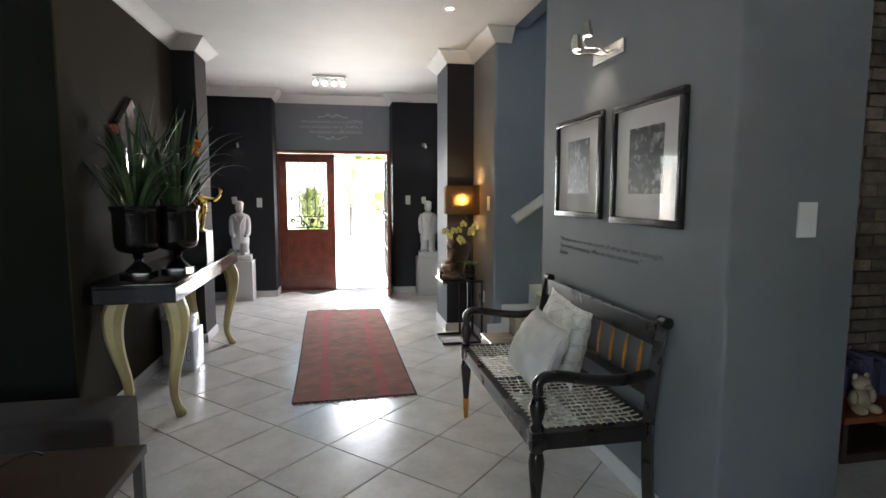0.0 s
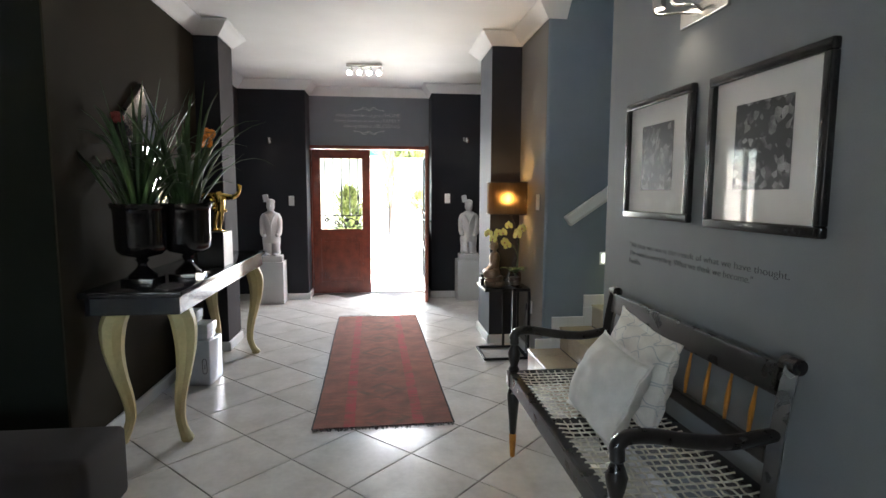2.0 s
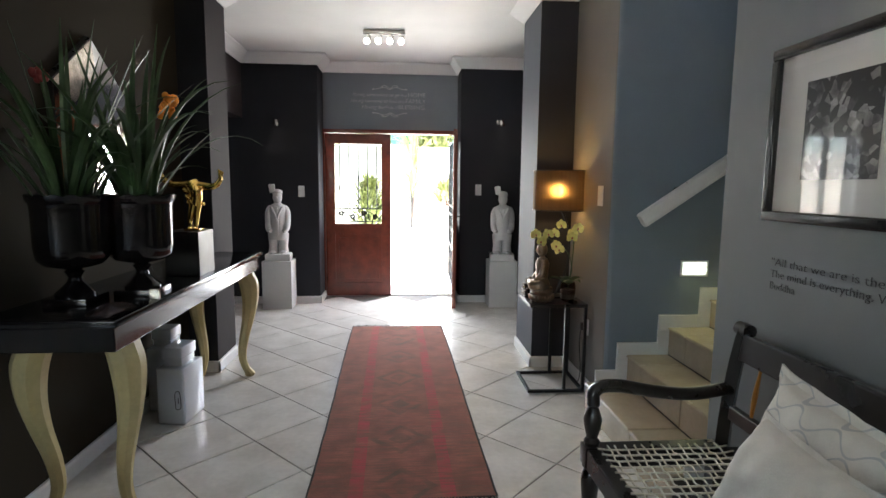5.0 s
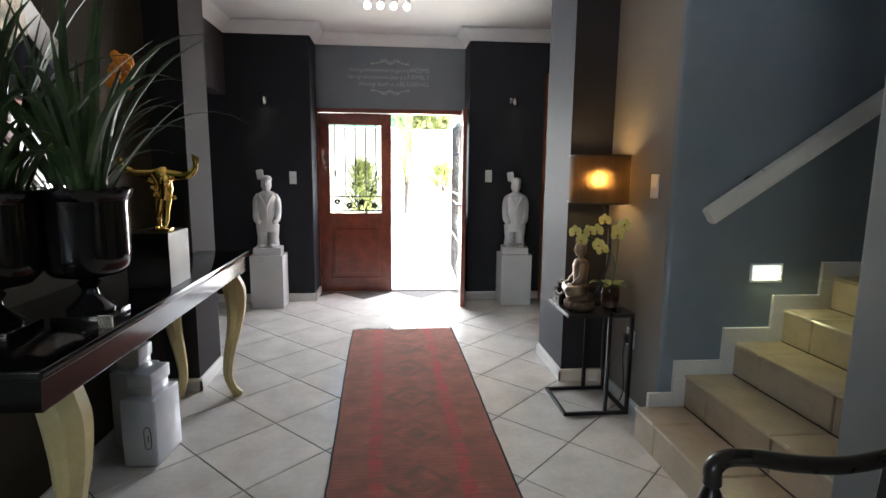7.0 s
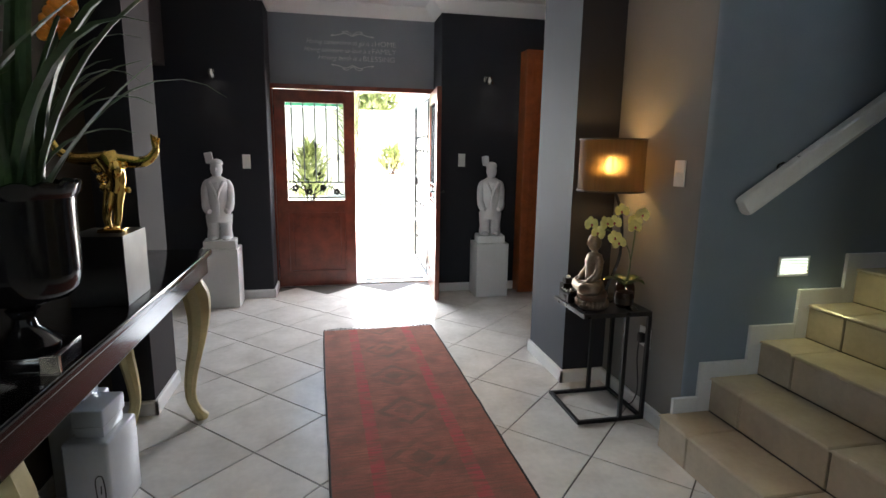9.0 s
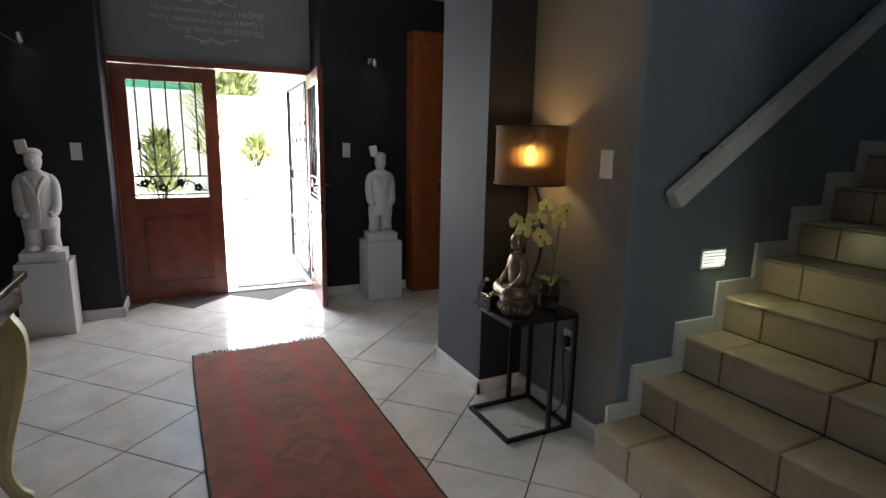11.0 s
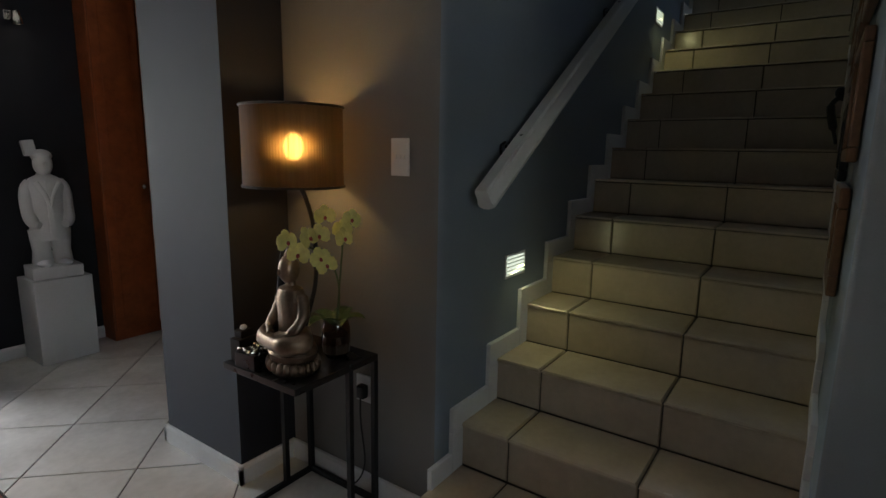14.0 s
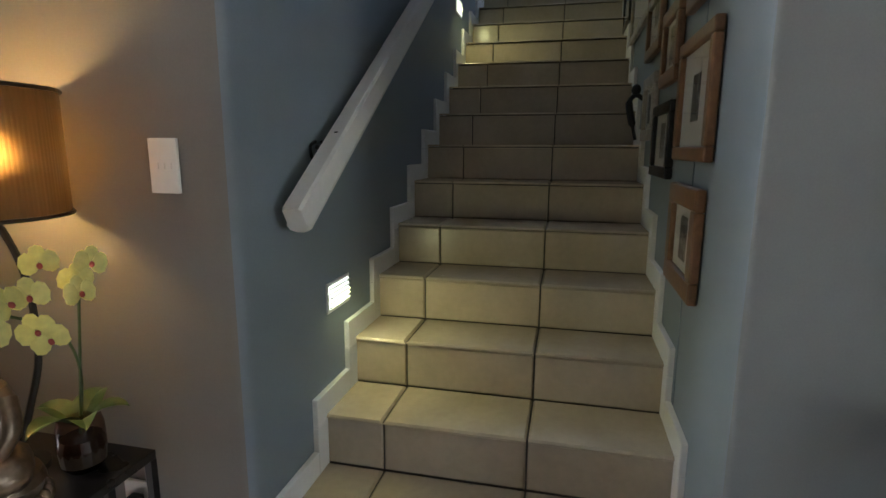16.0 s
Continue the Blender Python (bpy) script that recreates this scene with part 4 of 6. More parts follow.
def statue_mesh():
    """A robed standing figure as one plain stone shape."""
    bm = bmesh.new()
    box(bm, -0.135, 0.135, -0.11, 0.11, 0.0, 0.075, 0.008)
    for s in (-1, 1):
        lathe(bm, [(0.045, 0.074), (0.058, 0.10), (0.05, 0.17), (0.058, 0.24), (0.062, 0.30)], 14, centre=(0.052 * s, 0.0))
        ball(bm, (0.055 * s, -0.045, 0.09), (0.042, 0.07, 0.025), 10, 6)
    lathe(bm, [(0.118, 0.235), (0.128, 0.26), (0.112, 0.36), (0.10, 0.44), (0.108, 0.52), (0.120, 0.57), (0.098, 0.615), (0.046, 0.64), (0.038, 0.655)], 22, squash=(0.86, 0.72))
    box(bm, -0.016, 0.016, -0.092, -0.07, 0.25, 0.60, 0.006)
    for s in (-1, 1):
        tube(bm, curve_points([(0.068 * s, 0, 0.60), (0.098 * s, 0.0, 0.53), (0.102 * s, -0.01, 0.42), (0.09 * s, -0.055, 0.35), (0.066 * s, -0.085, 0.335)], 4), [0.034, 0.038, 0.040, 0.040, 0.039, 0.038, 0.037, 0.036, 0.036, 0.037, 0.038, 0.037, 0.034, 0.03, 0.027, 0.024, 0.022], 10)
        tube(bm, [(0.06 * s, -0.078, 0.60), (0.02 * s, -0.088, 0.52), (0.0, -0.085, 0.44)], [0.014, 0.013, 0.010], 8)
    ball(bm, (0, -0.006, 0.705), (0.052, 0.058, 0.074), 16, 12)
    ball(bm, (0, -0.062, 0.705), (0.010, 0.012, 0.016), 8, 6)
    ball(bm, (0, 0.008, 0.755), (0.056, 0.058, 0.04), 14, 8)
    box(bm, -0.038, 0.026, -0.016, 0.044, 0.765, 0.86, 0.012, m=pose(0.075, 0, 0, 0, -9, 0))
    me = bpy.data.meshes.new("statue")
    bmesh.ops.recalc_face_normals(bm, faces=bm.faces)
    bm.to_mesh(me)
    bm.free()
    me.materials.append(M["statue"])
    for p in me.polygons:
        p.use_smooth = True
    me.set_sharp_from_angle(angle=radians(40))
    return me


fig = statue_mesh()
for x, y, rz, turn in ((-0.79, 7.325, 0, 4), (1.797, 7.335, 0, -6)):
    ped = tagged(part("pedestal", boxed(-0.163, 0.163, -0.14, 0.14, 0, 0.545, 0.003), M["pedestal"]), "white painted square pedestal against the charcoal wall", "pedestal", "pedestals by the door")
    ped.matrix_world = pose(x, y, 0, 0, 0, rz)
    st = tagged(new("statue", fig), "white stone robed statue with topknot on a white pedestal", "statue", "statues by the door")
    st.matrix_world = pose(x, y, 0.545, 0, 0, turn) @ Matrix.Scale(1.02, 4)

# ---- wooden cupboard in the entrance ----
cup = thing("cupboard", "tall orange-brown stained wooden cupboard beside the entrance", "cupboard", (2.12, 7.30, 0))
part("body", boxed(0, 0.62, 0.022, 0.198, 0.0, 2.44, 0.003), M["cupboard"], cup)
for k in range(2):
    dr = part("door", boxed(0.312 * k + 0.003, 0.312 * k + 0.305, 0.0, 0.021, 0.08, 2.40, 0.004), M["cupboard"], cup)
    part("door_panel", boxed(0.312 * k + 0.06, 0.312 * k + 0.25, -0.006, -0.0005, 0.16, 2.32, 0.003), M["cupboard"], dr)
    part("knob", turned([(0.0, 0.0), (0.012, 0.0), (0.016, 0.012), (0.0, 0.024)], 12), M["chrome"], dr, "round knob", m=pose(0.27 + 0.08 * k, -0.001, 1.1, 90, 0, 0))

# ---- bench with thonged seat ----
bench = thing("bench", "black wooden bench with a laced cream thong seat against wall", "bench", (0, 0, 0))
BX0, BX1, BY0, BY1, SEAT = 1.335, 1.845, 1.69, 2.95, 0.472


def front_leg(tip):
    bm = bmesh.new()
    lathe(bm, [(0.017, 0.13), (0.019, 0.15), (0.022, 0.20), (0.030, 0.29), (0.034, 0.34), (0.028, 0.375), (0.022, 0.385), (0.032, 0.395), (0.032, 0.402)], 16)
    box(bm, -0.032, 0.032, -0.032, 0.032, 0.402, SEAT + 0.004, 0.004)
    lathe(bm, [(0.026, SEAT + 0.004), (0.030, SEAT + 0.02), (0.020, SEAT + 0.035), (0.030, SEAT + 0.075), (0.034, SEAT + 0.105), (0.024, SEAT + 0.135), (0.018, SEAT + 0.15), (0.024, SEAT + 0.158), (0.022, SEAT + 0.19)], 16)
    return bm


for y, tip in ((BY0, "ebony"), (BY1, "amber")):
    lg = part("front_leg", front_leg(tip), M["ebony"], bench, "turned front leg", smooth=True, m=pose(BX0, y, 0))
    part("foot_tip", turned([(0.013, 0.0), (0.015, 0.03), (0.019, 0.09), (0.020, 0.12), (0.017, 0.13)], 14), M[tip], lg, "bare amber wood foot" if tip == "amber" else "", smooth=True)
    path = curve_points([(BX1 + 0.02, y, 0.0), (BX1 + 0.0, y, 0.2), (BX1 - 0.008, y, 0.46), (BX1 + 0.012, y, 0.71), (BX1 + 0.045, y, 0.905)], 5)
    bm = bmesh.new()
    tube(bm, path, [0.030] * (len(path) - 1) + [0.026], 4, 1.0)
    tube(bm, [(BX1 + 0.045, y - 0.03, 0.903), (BX1 + 0.045, y + 0.03, 0.903)], 0.026, 12)
    part("back_leg", bm, M["ebony"], bench, smooth=True)
    arm = curve_points([(BX1 + 0.01, y, 0.685), (1.71, y, 0.665), (1.57, y, 0.675), (1.44, y, 0.698), (1.365, y, 0.698), (1.335, y, 0.675), (1.333, y, 0.652)], 5)
    part("armrest", tubed(arm, [0.024] * len(arm), 10), M["ebony"], bench, "curved black armrest", smooth=True)
for x in (BX0, BX1):
    part("seat_rail", boxed(x - 0.028, x + 0.028, BY0 + 0.033, BY1 - 0.033, SEAT - 0.075, SEAT + 0.002, 0.006), M["ebony"], bench)
for y in (BY0, (BY0 + BY1) / 2, BY1):
    part("seat_rail", boxed(BX0 + 0.03, BX1 - 0.03, y - 0.03, y + 0.03, SEAT - 0.07, SEAT + 0.001, 0.006), M["ebony"], bench)
for k in range(2):
    ya, yb = BY0 + 0.012 + k * (BY1 - BY0) / 2, BY0 - 0.012 + (k + 1) * (BY1 - BY0) / 2
    n = 15
    for i in range(n):
        y = ya + (yb - ya) * (i + 0.5) / n
        part("thong", tubed([(BX0 + 0.012, y, SEAT + 0.0045), (BX0 + 0.06, y + random.uniform(-0.003, 0.003), SEAT - 0.002), (BX1 - 0.06, y + random.uniform(-0.004, 0.004), SEAT - 0.002), (BX1 - 0.012, y, SEAT + 0.0045)], 0.0036, 6), M["rope"], bench, "laced cream hide thong", smooth=True)
    for i in range(13):
        x = BX0 + 0.035 + (BX1 - BX0 - 0.07) * (i + 0.5) / 13
        pts = []
        for q in range(n + 1):
            y = ya + (yb - ya) * q / n
            pts.append((x + 0.004 * math.sin(i * 2.1 + q), y, SEAT + 0.0045 if q in (0, n) else SEAT - 0.002 + 0.006 * (-1) ** (q + i)))
        part("thong", tubed(pts, 0.0036, 5), M["rope"], bench, "laced cream hide thong", smooth=True)
part("top_rail", boxed(-0.016, 0.016, BY0 + 0.022, BY1 - 0.022, -0.05, 0.05, 0.008), M["ebony"], bench, m=pose(BX1 + 0.032, 0, 0.845, 0, 8, 0))
part("lower_rail", boxed(-0.014, 0.014, BY0 + 0.025, BY1 - 0.025, -0.026, 0.026, 0.006), M["ebony"], bench, m=pose(BX1 + 0.002, 0, 0.60, 0, 4, 0))
for i in range(9):
    y = BY0 + (BY1 - BY0) * (i + 1) / 10
    bm = bmesh.new()
    tube(bm, curve_points([(BX1 + 0.006, y, 0.615), (BX1 + 0.012, y, 0.685), (BX1 + 0.02, y, 0.745), (BX1 + 0.03, y, 0.81)], 4), [0.005, 0.006, 0.007, 0.008, 0.009, 0.009, 0.009, 0.008, 0.007, 0.006, 0.005, 0.005, 0.005], 8)
    part("spindle", bm, M["amber"], bench, "amber wood back spindle", smooth=True)

# ---- cushions on the bench ----


def cushion_material():
    mat = material("printed_trellis_cotton", (0.78, 0.76, 0.71), 0.85, vary=0.08, scale=20, fine=260, bump=0.4)
    nt = mat.node_tree
    bsdf = nt.nodes["Principled BSDF"]
    base = bsdf.inputs["Base Color"].links[0].from_socket
    co = nt.nodes.new("ShaderNodeTexCoord")
    sep = nt.nodes.new("ShaderNodeSeparateXYZ")
    nt.links.new(co.outputs["Object"], sep.inputs[0])

    def math_node(op, a, b, c=0.0):
        n = nt.nodes.new("ShaderNodeMath")
        n.operation = op
        for i, v in enumerate((a, b, c)):
            if isinstance(v, (int, float)):
                n.inputs[i].default_value = v
            else:
                nt.links.new(v, n.inputs[i])
        return n.outputs[0]

    # ogee trellis: mirrored waves, 9 cm apart
    wave = math_node("SINE", math_node("MULTIPLY", sep.outputs[1], 52.0), 0.0)
    near = None
    for sign, shift in ((1, 0.0), (-1, 0.045)):
        x = math_node("MULTIPLY_ADD", wave, 0.018 * sign, math_node("ADD", sep.outputs[0], 5.0 + shift))
        d = math_node("PINGPONG", x, 0.045)
        near = d if near is None else math_node("MINIMUM", near, d)
    lt = math_node("LESS_THAN", near, 0.0030)
    mix = nt.nodes.new("ShaderNodeMix")
    mix.data_type = "RGBA"
    nt.links.new(lt, mix.inputs["Factor"])
    nt.links.new(base, mix.inputs[6])
    mix.inputs[7].default_value = (0.56, 0.57, 0.57, 1)
    nt.links.new(mix.outputs[2], bsdf.inputs["Base Color"])
    return mat


def cushion(label, mat, m, w, h, t, flange):
    bm = bmesh.new()
    n = 26
    faces = []
    for s in (-1, 1):
        g = []
        for j in range(n + 1):
            row = []
            for i in range(n + 1):
                u, v = 2 * i / n - 1, 2 * j / n - 1
                puff = max(0, (1 - u * u) * (1 - v * v)) ** 0.42
                x = u * w / 2 * (1 - 0.085 * u * u * (1 - v * v))
                y = v * h / 2 * (1 - 0.085 * v * v * (1 - u * u))
                edge = max(abs(u), abs(v)) ** 3
                wr = 0.016 * noise.noise((u * 2.6, v * 2.6, s * 2.0)) + 0.007 * edge * noise.noise((u * 8, v * 8, s * 5.0))
                row.append(bm.verts.new((x, y, s * (0.006 + t / 2 * puff) + wr * min(1, puff * 1.5))))
            g.append(row)
        for j in range(n):
            for i in range(n):
                bm.faces.new((g[j][i], g[j][i + 1], g[j + 1][i + 1], g[j + 1][i]))
        faces.append(g)
    a, b = faces
    idx = [(0, i) for i in range(n)] + [(j, n) for j in range(n)] + [(n, i) for i in range(n, 0, -1)] + [(j, 0) for j in range(n, 0, -1)]
    for k in range(len(idx)):
        p, q = idx[k], idx[(k + 1) % len(idx)]
        bm.faces.new((a[p[0]][p[1]], a[q[0]][q[1]], b[q[0]][q[1]], b[p[0]][p[1]]))
    c = thing("cushion", label, "cushion", group="cushions on the bench")
    c.matrix_world = m
    part("cover", bm, mat, c, smooth=True)
    bm = bmesh.new()
    f = flange
    rim = []
    for k in range(48):
        th = k / 48
        side, q = int(th * 4), (th * 4) % 1 * 2 - 1
        x, y = ((q, -1), (1, q), (-q, 1), (-1, -q))[side]
        dx, dy = 1 - 0.085 * x * x * (1 - y * y), 1 - 0.085 * y * y * (1 - x * x)
        rim.append((x * dx * (w / 2 + f), y * dy * (h / 2 + f), 0.006 * math.sin(k * 0.9) + 0.004 * math.sin(k * 2.3)))
    inner = [(x * (w / 2 - 0.012) / (w / 2 + f), y * (h / 2 - 0.012) / (h / 2 + f), 0) for x, y, z in rim]
    va = [bm.verts.new((x, y, z + 0.003)) for x, y, z in rim]
    vb = [bm.verts.new((x, y, 0.004)) for x, y, z in inner]
    vc = [bm.verts.new((x, y, z - 0.003)) for x, y, z in rim]
    vd = [bm.verts.new((x, y, -0.004)) for x, y, z in inner]
    for k in range(48):
        j = (k + 1) % 48
        bm.faces.new((va[k], va[j], vb[j], vb[k]))
        bm.faces.new((vc[k], vd[k], vd[j], vc[j]))
        bm.faces.new((va[k], vc[k], vc[j], va[j]))
    part("flanged_edge", bm, mat, c, "flat stitched border", smooth=True)
    return c


cushion("cream trellis-print cushion leaning on the bench back", cushion_material(), pose(1.715, 2.335, 0.685, 0, -79, 0) @ pose(0, 0, 0, 0, 0, -5), 0.36, 0.47, 0.17, 0.024)
cushion("plain cream woven cushion leaning on a printed cushion", M["cushion"], pose(1.545, 2.245, 0.648, 0, -66, 6) @ pose(0, 0, 0, 0, 0, -6), 0.34, 0.36, 0.20, 0.014)

# ---- framed photographs ----


def framed(name, label, at, w, h, inner, rim, mats, normal_rz, group, seed, mat_size=0.15, deep=0.03):
    """A framed picture that faces -y before the turn; at: its centre on the wall."""
    p = thing(name, label, "picture", group=group)
    p.matrix_world = pose(*at, 0, 0, normal_rz)
    for a, b, c, d in ((-w / 2, w / 2, h / 2 - rim, h / 2), (-w / 2, w / 2, -h / 2, -h / 2 + rim), (-w / 2, -w / 2 + rim, -h / 2 + rim, h / 2 - rim), (w / 2 - rim, w / 2, -h / 2 + rim, h / 2 - rim)):
        part("moulding", boxed(a, b, -deep, -0.002, c, d, 0.007, 3), mats[0], p, smooth=True)
    part("mat_board", boxed(-w / 2 + rim, w / 2 - rim, -0.012, -0.004, -h / 2 + rim, h / 2 - rim), mats[1], p)
    part("photograph", boxed(-inner[0] / 2, inner[0] / 2, -0.0135, -0.0121, -inner[1] / 2 + inner[2], inner[1] / 2 + inner[2]), photo_material(name + "_print", seed), p, "dark black and white print")
    g = part("glazing", sheet(-w / 2 + rim, w / 2 - rim, -0.018, -h / 2 + rim, h / 2 - rim), M["pane"], p, "reflective picture glass")
    g.visible_shadow = False
    return p


framed("framed_photo", "black framed monochrome photograph with wide white mat", (1.945, 2.655, 1.596), 0.60, 0.582, (0.285, 0.31, 0.005), 0.036, (M["frame_black"], M["mat_board"]), -90, "photographs over the bench", 1.0)
framed("framed_photo", "black framed monochrome photograph with wide white mat", (1.945, 1.948, 1.585), 0.585, 0.582, (0.28, 0.305, 0.01), 0.036, (M["frame_black"], M["mat_board"]), -90, "photographs over the bench", 2.0)


def lettering(parent, body, size, at, rz, mat, align="LEFT", shear=0.0):
    """A line of letters painted on a wall, as a thin mesh."""
    name = "text_line"
    cu = bpy.data.curves.new(name, "FONT")
    cu.body, cu.size, cu.align_x, cu.extrude, cu.shear = body, size, align, 0.0006, shear
    cu.offset = -size * 0.016
    tmp = bpy.data.objects.new(name, cu)
    scene.collection.objects.link(tmp)
    bpy.context.view_layer.update()
    me = bpy.data.meshes.new_from_object(tmp.evaluated_get(bpy.context.evaluated_depsgraph_get()))
    bpy.data.objects.remove(tmp)
    me.materials.clear()
    me.materials.append(mat)
    ob = new(name, me)
    ob.parent = parent
    ob.matrix_basis = pose(*at, 90, 0, rz)
    return tagged(ob, kind="stuff")


quote = thing("wall_lettering", "dark typewriter lettering painted on the grey wall", "lettering")
motto = thing("wall_lettering", "pale painted lettering on the slate wall over the door", "lettering")
for i, (line, width) in enumerate((('"All that we are is the result of what we have thought.', 1.12), ('The mind is everything. What we think we become."', 0.95), ("Buddha", 0.12))):
    t = lettering(quote, line, 0.038, (1.9435, 2.915, 1.15 - 0.042 * i), -90, M["ink"])
    t.scale = (width / max(0.01, t.dimensions.x), 1, 1)
for i, (soft, word, x) in enumerate((("Having somewhere to go is a", "HOME", 0.684), ("Having someone to love is a", "FAMILY", 0.655), ("Having both is a", "BLESSING", 0.565))):
    z = 2.493 - 0.0745 * i
    t = lettering(motto, word, 0.072, (x, 7.8985, z), 0, M["chalk"])
    t.scale = ((0.214, 0.245, 0.32)[i] / max(0.01, t.dimensions.x), 1, 1)
    s = lettering(motto, soft, 0.064, (x - 0.015, 7.8985, z), 0, M["chalk"], "RIGHT", 0.35)
    s.scale = ((0.66, 0.655, 0.43)[i] / max(0.01, s.dimensions.x), 1, 1)
for sgn, z in ((1, 2.575), (-1, 2.30)):
    bm = bmesh.new()
    for s in (-1, 1):
        tube(bm, curve_points([(0, 0, 0), (0.07 * s, 0, 0.03 * sgn), (0.14 * s, 0, 0.012 * sgn), (0.21 * s, 0, 0.0), (0.19 * s, 0, 0.016 * sgn)], 5), 0.0032, 5)
        tube(bm, curve_points([(0, 0, 0.012 * sgn), (0.05 * s, 0, 0.048 * sgn), (0.10 * s, 0, 0.042 * sgn), (0.075 * s, 0, 0.03 * sgn)], 5), 0.0028, 5)
    tagged(part("scroll_ornament", bm, M["chalk"], m=pose(0.465, 7.898, z)), "pale painted scroll over the front door", "ornament")

# ---- spot lamps ----


def spot_head(parent, at, aim, r=0.026, glow="bulb_dim"):
    """A steel spot with a lit face."""
    m = look(at, Vector(at) + Vector(aim)) @ pose(0, 0, 0, 180, 0, 0)
    bm = turned([(r * 0.35, -0.05), (r * 0.7, -0.045), (r * 0.8, -0.01), (r, 0.0), (r, 0.03), (r * 0.9, 0.032), (r * 0.88, 0.02)], 20, cap=False)
    h = part("spot_head", bm, M["chrome"], parent, "brushed steel spot head", smooth=True)
    h.matrix_world = m
    part("lit_bulb", turned([(0.0, 0.018), (r * 0.86, 0.02), (r * 0.7, 0.027), (0.0, 0.03)], 16), M[glow], h, "glowing bulb face", smooth=True)
    return h


wl = thing("wall_spotlight", "brushed steel twin-spot lamp over the framed photographs", "wall lamp", (1.943, 2.33, 2.165))
part("wall_plate", boxed(-0.018, 0, -0.16, 0.16, -0.035, 0.035, 0.004), M["chrome"], wl)
for dy, dz in ((0.13, 0.085), (0.0, 0.12)):
    part("arm", tubed(curve_points([(-0.015, dy * 0.3, 0.0), (-0.06, dy * 0.8, 0.02), (-0.11, dy + 0.06, 0.04), (-0.12, dy + 0.07, dz + 0.02), (-0.105, dy + 0.05, dz + 0.045)], 4), 0.006, 8), M["chrome"], wl, smooth=True)
bpy.context.view_layer.update()
for dy, dz in ((0.13, 0.085), (0.0, 0.12)):
    spot_head(wl, (1.838, 2.33 + dy + 0.05, 2.165 + dz + 0.005), (0.05, 0.0, -1))
lamp("spot_glow_picture", "SPOT", 0.239, (1.0, 0.86, 0.68), look((1.82, 2.43, 2.21), (1.935, 2.38, 1.1)), radius=0.03, cone=95)

cl = thing("ceiling_spotlight", "steel bar lamp with four lit spots on the white ceiling", "ceiling lamp", (0.452, 6.46, CEIL))
part("bar", boxed(-0.20, 0.20, -0.02, 0.02, -0.035, -0.001, 0.004), M["chrome"], cl)
for x in (-0.16, -0.055, 0.055, 0.16):
    part("arm", tubed(curve_points([(x, 0, -0.03), (x + 0.03, -0.01, -0.06), (x + 0.02, -0.02, -0.085)], 4), 0.005, 8), M["chrome"], cl, smooth=True)
bpy.context.view_layer.update()
for x, aim in ((-0.16, (-0.1, -0.8, -0.5)), (-0.055, (0, -1, -0.5)), (0.055, (0, -1, -0.55)), (0.16, (0.1, -0.8, -0.5))):
    spot_head(cl, (0.452 + x, 6.43, CEIL - 0.10), aim, 0.034, "bulb")
lamp("ceiling_spot_glow", "POINT", 0.0171, (1.0, 0.95, 0.88), pose(0.452, 6.33, CEIL - 0.17), radius=0.05)

for x, z in ((-0.82, 2.12), (1.765, 2.16)):
    sc = thing("wall_sconce", "small steel spot lamp on the charcoal wall", "wall lamp", (x, 7.498, z), group="sconces over the statues")
    part("wall_plate", boxed(-0.028, 0.028, -0.012, 0, -0.028, 0.028, 0.003), M["chrome"], sc)
    part("arm", tubed([(0, -0.01, 0), (0, -0.06, 0.0), (0.012, -0.08, 0.0)], 0.006, 8), M["chrome"], sc, smooth=True)
    bpy.context.view_layer.update()
    spot_head(sc, (x + 0.015, 7.42, z - 0.025), (0.1, 0.1, -1), 0.03)
    lamp("sconce_glow", "SPOT", 0.103, (1.0, 0.92, 0.78), look((x, 7.40, z - 0.06), (x, 7.44, 0.5)), radius=0.03, cone=70)
for x, y in ((1.421, 3.925), (-0.475, 4.02)):
    dl = tagged(part("downlight", turned([(0.030, -0.004), (0.042, -0.008), (0.046, -0.004), (0.046, -0.0005)], 24, cap=False), M["trim"], smooth=True), "small round white recessed ceiling downlight", "downlight", "downlights")
    dl.matrix_world = pose(x, y, CEIL)
    part("lit_bulb", turned([(0.0, -0.0012), (0.031, -0.0012), (0.028, -0.004), (0.0, -0.006)], 20), M["bulb_dim"], dl, "glowing bulb face")

# ---- switches and sockets ----


def switch(at, rz, w, h, label, rockers=2, mat="plate"):
    s = thing("light_switch", label, "switch")
    s.matrix_world = pose(*at, 0, 0, rz)
    part("plate", boxed(-w / 2, w / 2, -0.010, -0.0005, -h / 2, h / 2, 0.003), M[mat], s)
    for k in range(rockers):
        x = (k - (rockers - 1) / 2) * 0.018
        part("rocker", boxed(x - 0.006, x + 0.006, -0.014, -0.0102, -0.008, 0.008, 0.001), M[mat], s)


switch((1.919, 4.52, 1.359), -90, 0.078, 0.13, "white rocker switch on the wall beside the table lamp", 3)
switch((2.262, 1.399, 1.345), 0, 0.08, 0.132, "white rocker switch on the end of the grey wall", 1)
switch((-0.553, 7.499, 1.329), 0, 0.072, 0.13, "white switch plate on the charcoal wall", 1)
switch((1.527, 7.499, 1.365), 0, 0.072, 0.13, "white switch plate on the charcoal wall", 2)
so = thing("wall_socket", "white power socket with a black plug beside the stand", "socket")
so.matrix_world = pose(1.919, 4.69, 0.45, 0, 0, -90)
part("plate", boxed(-0.05, 0.05, -0.010, -0.0005, -0.055, 0.055, 0.003), M["plate"], so)
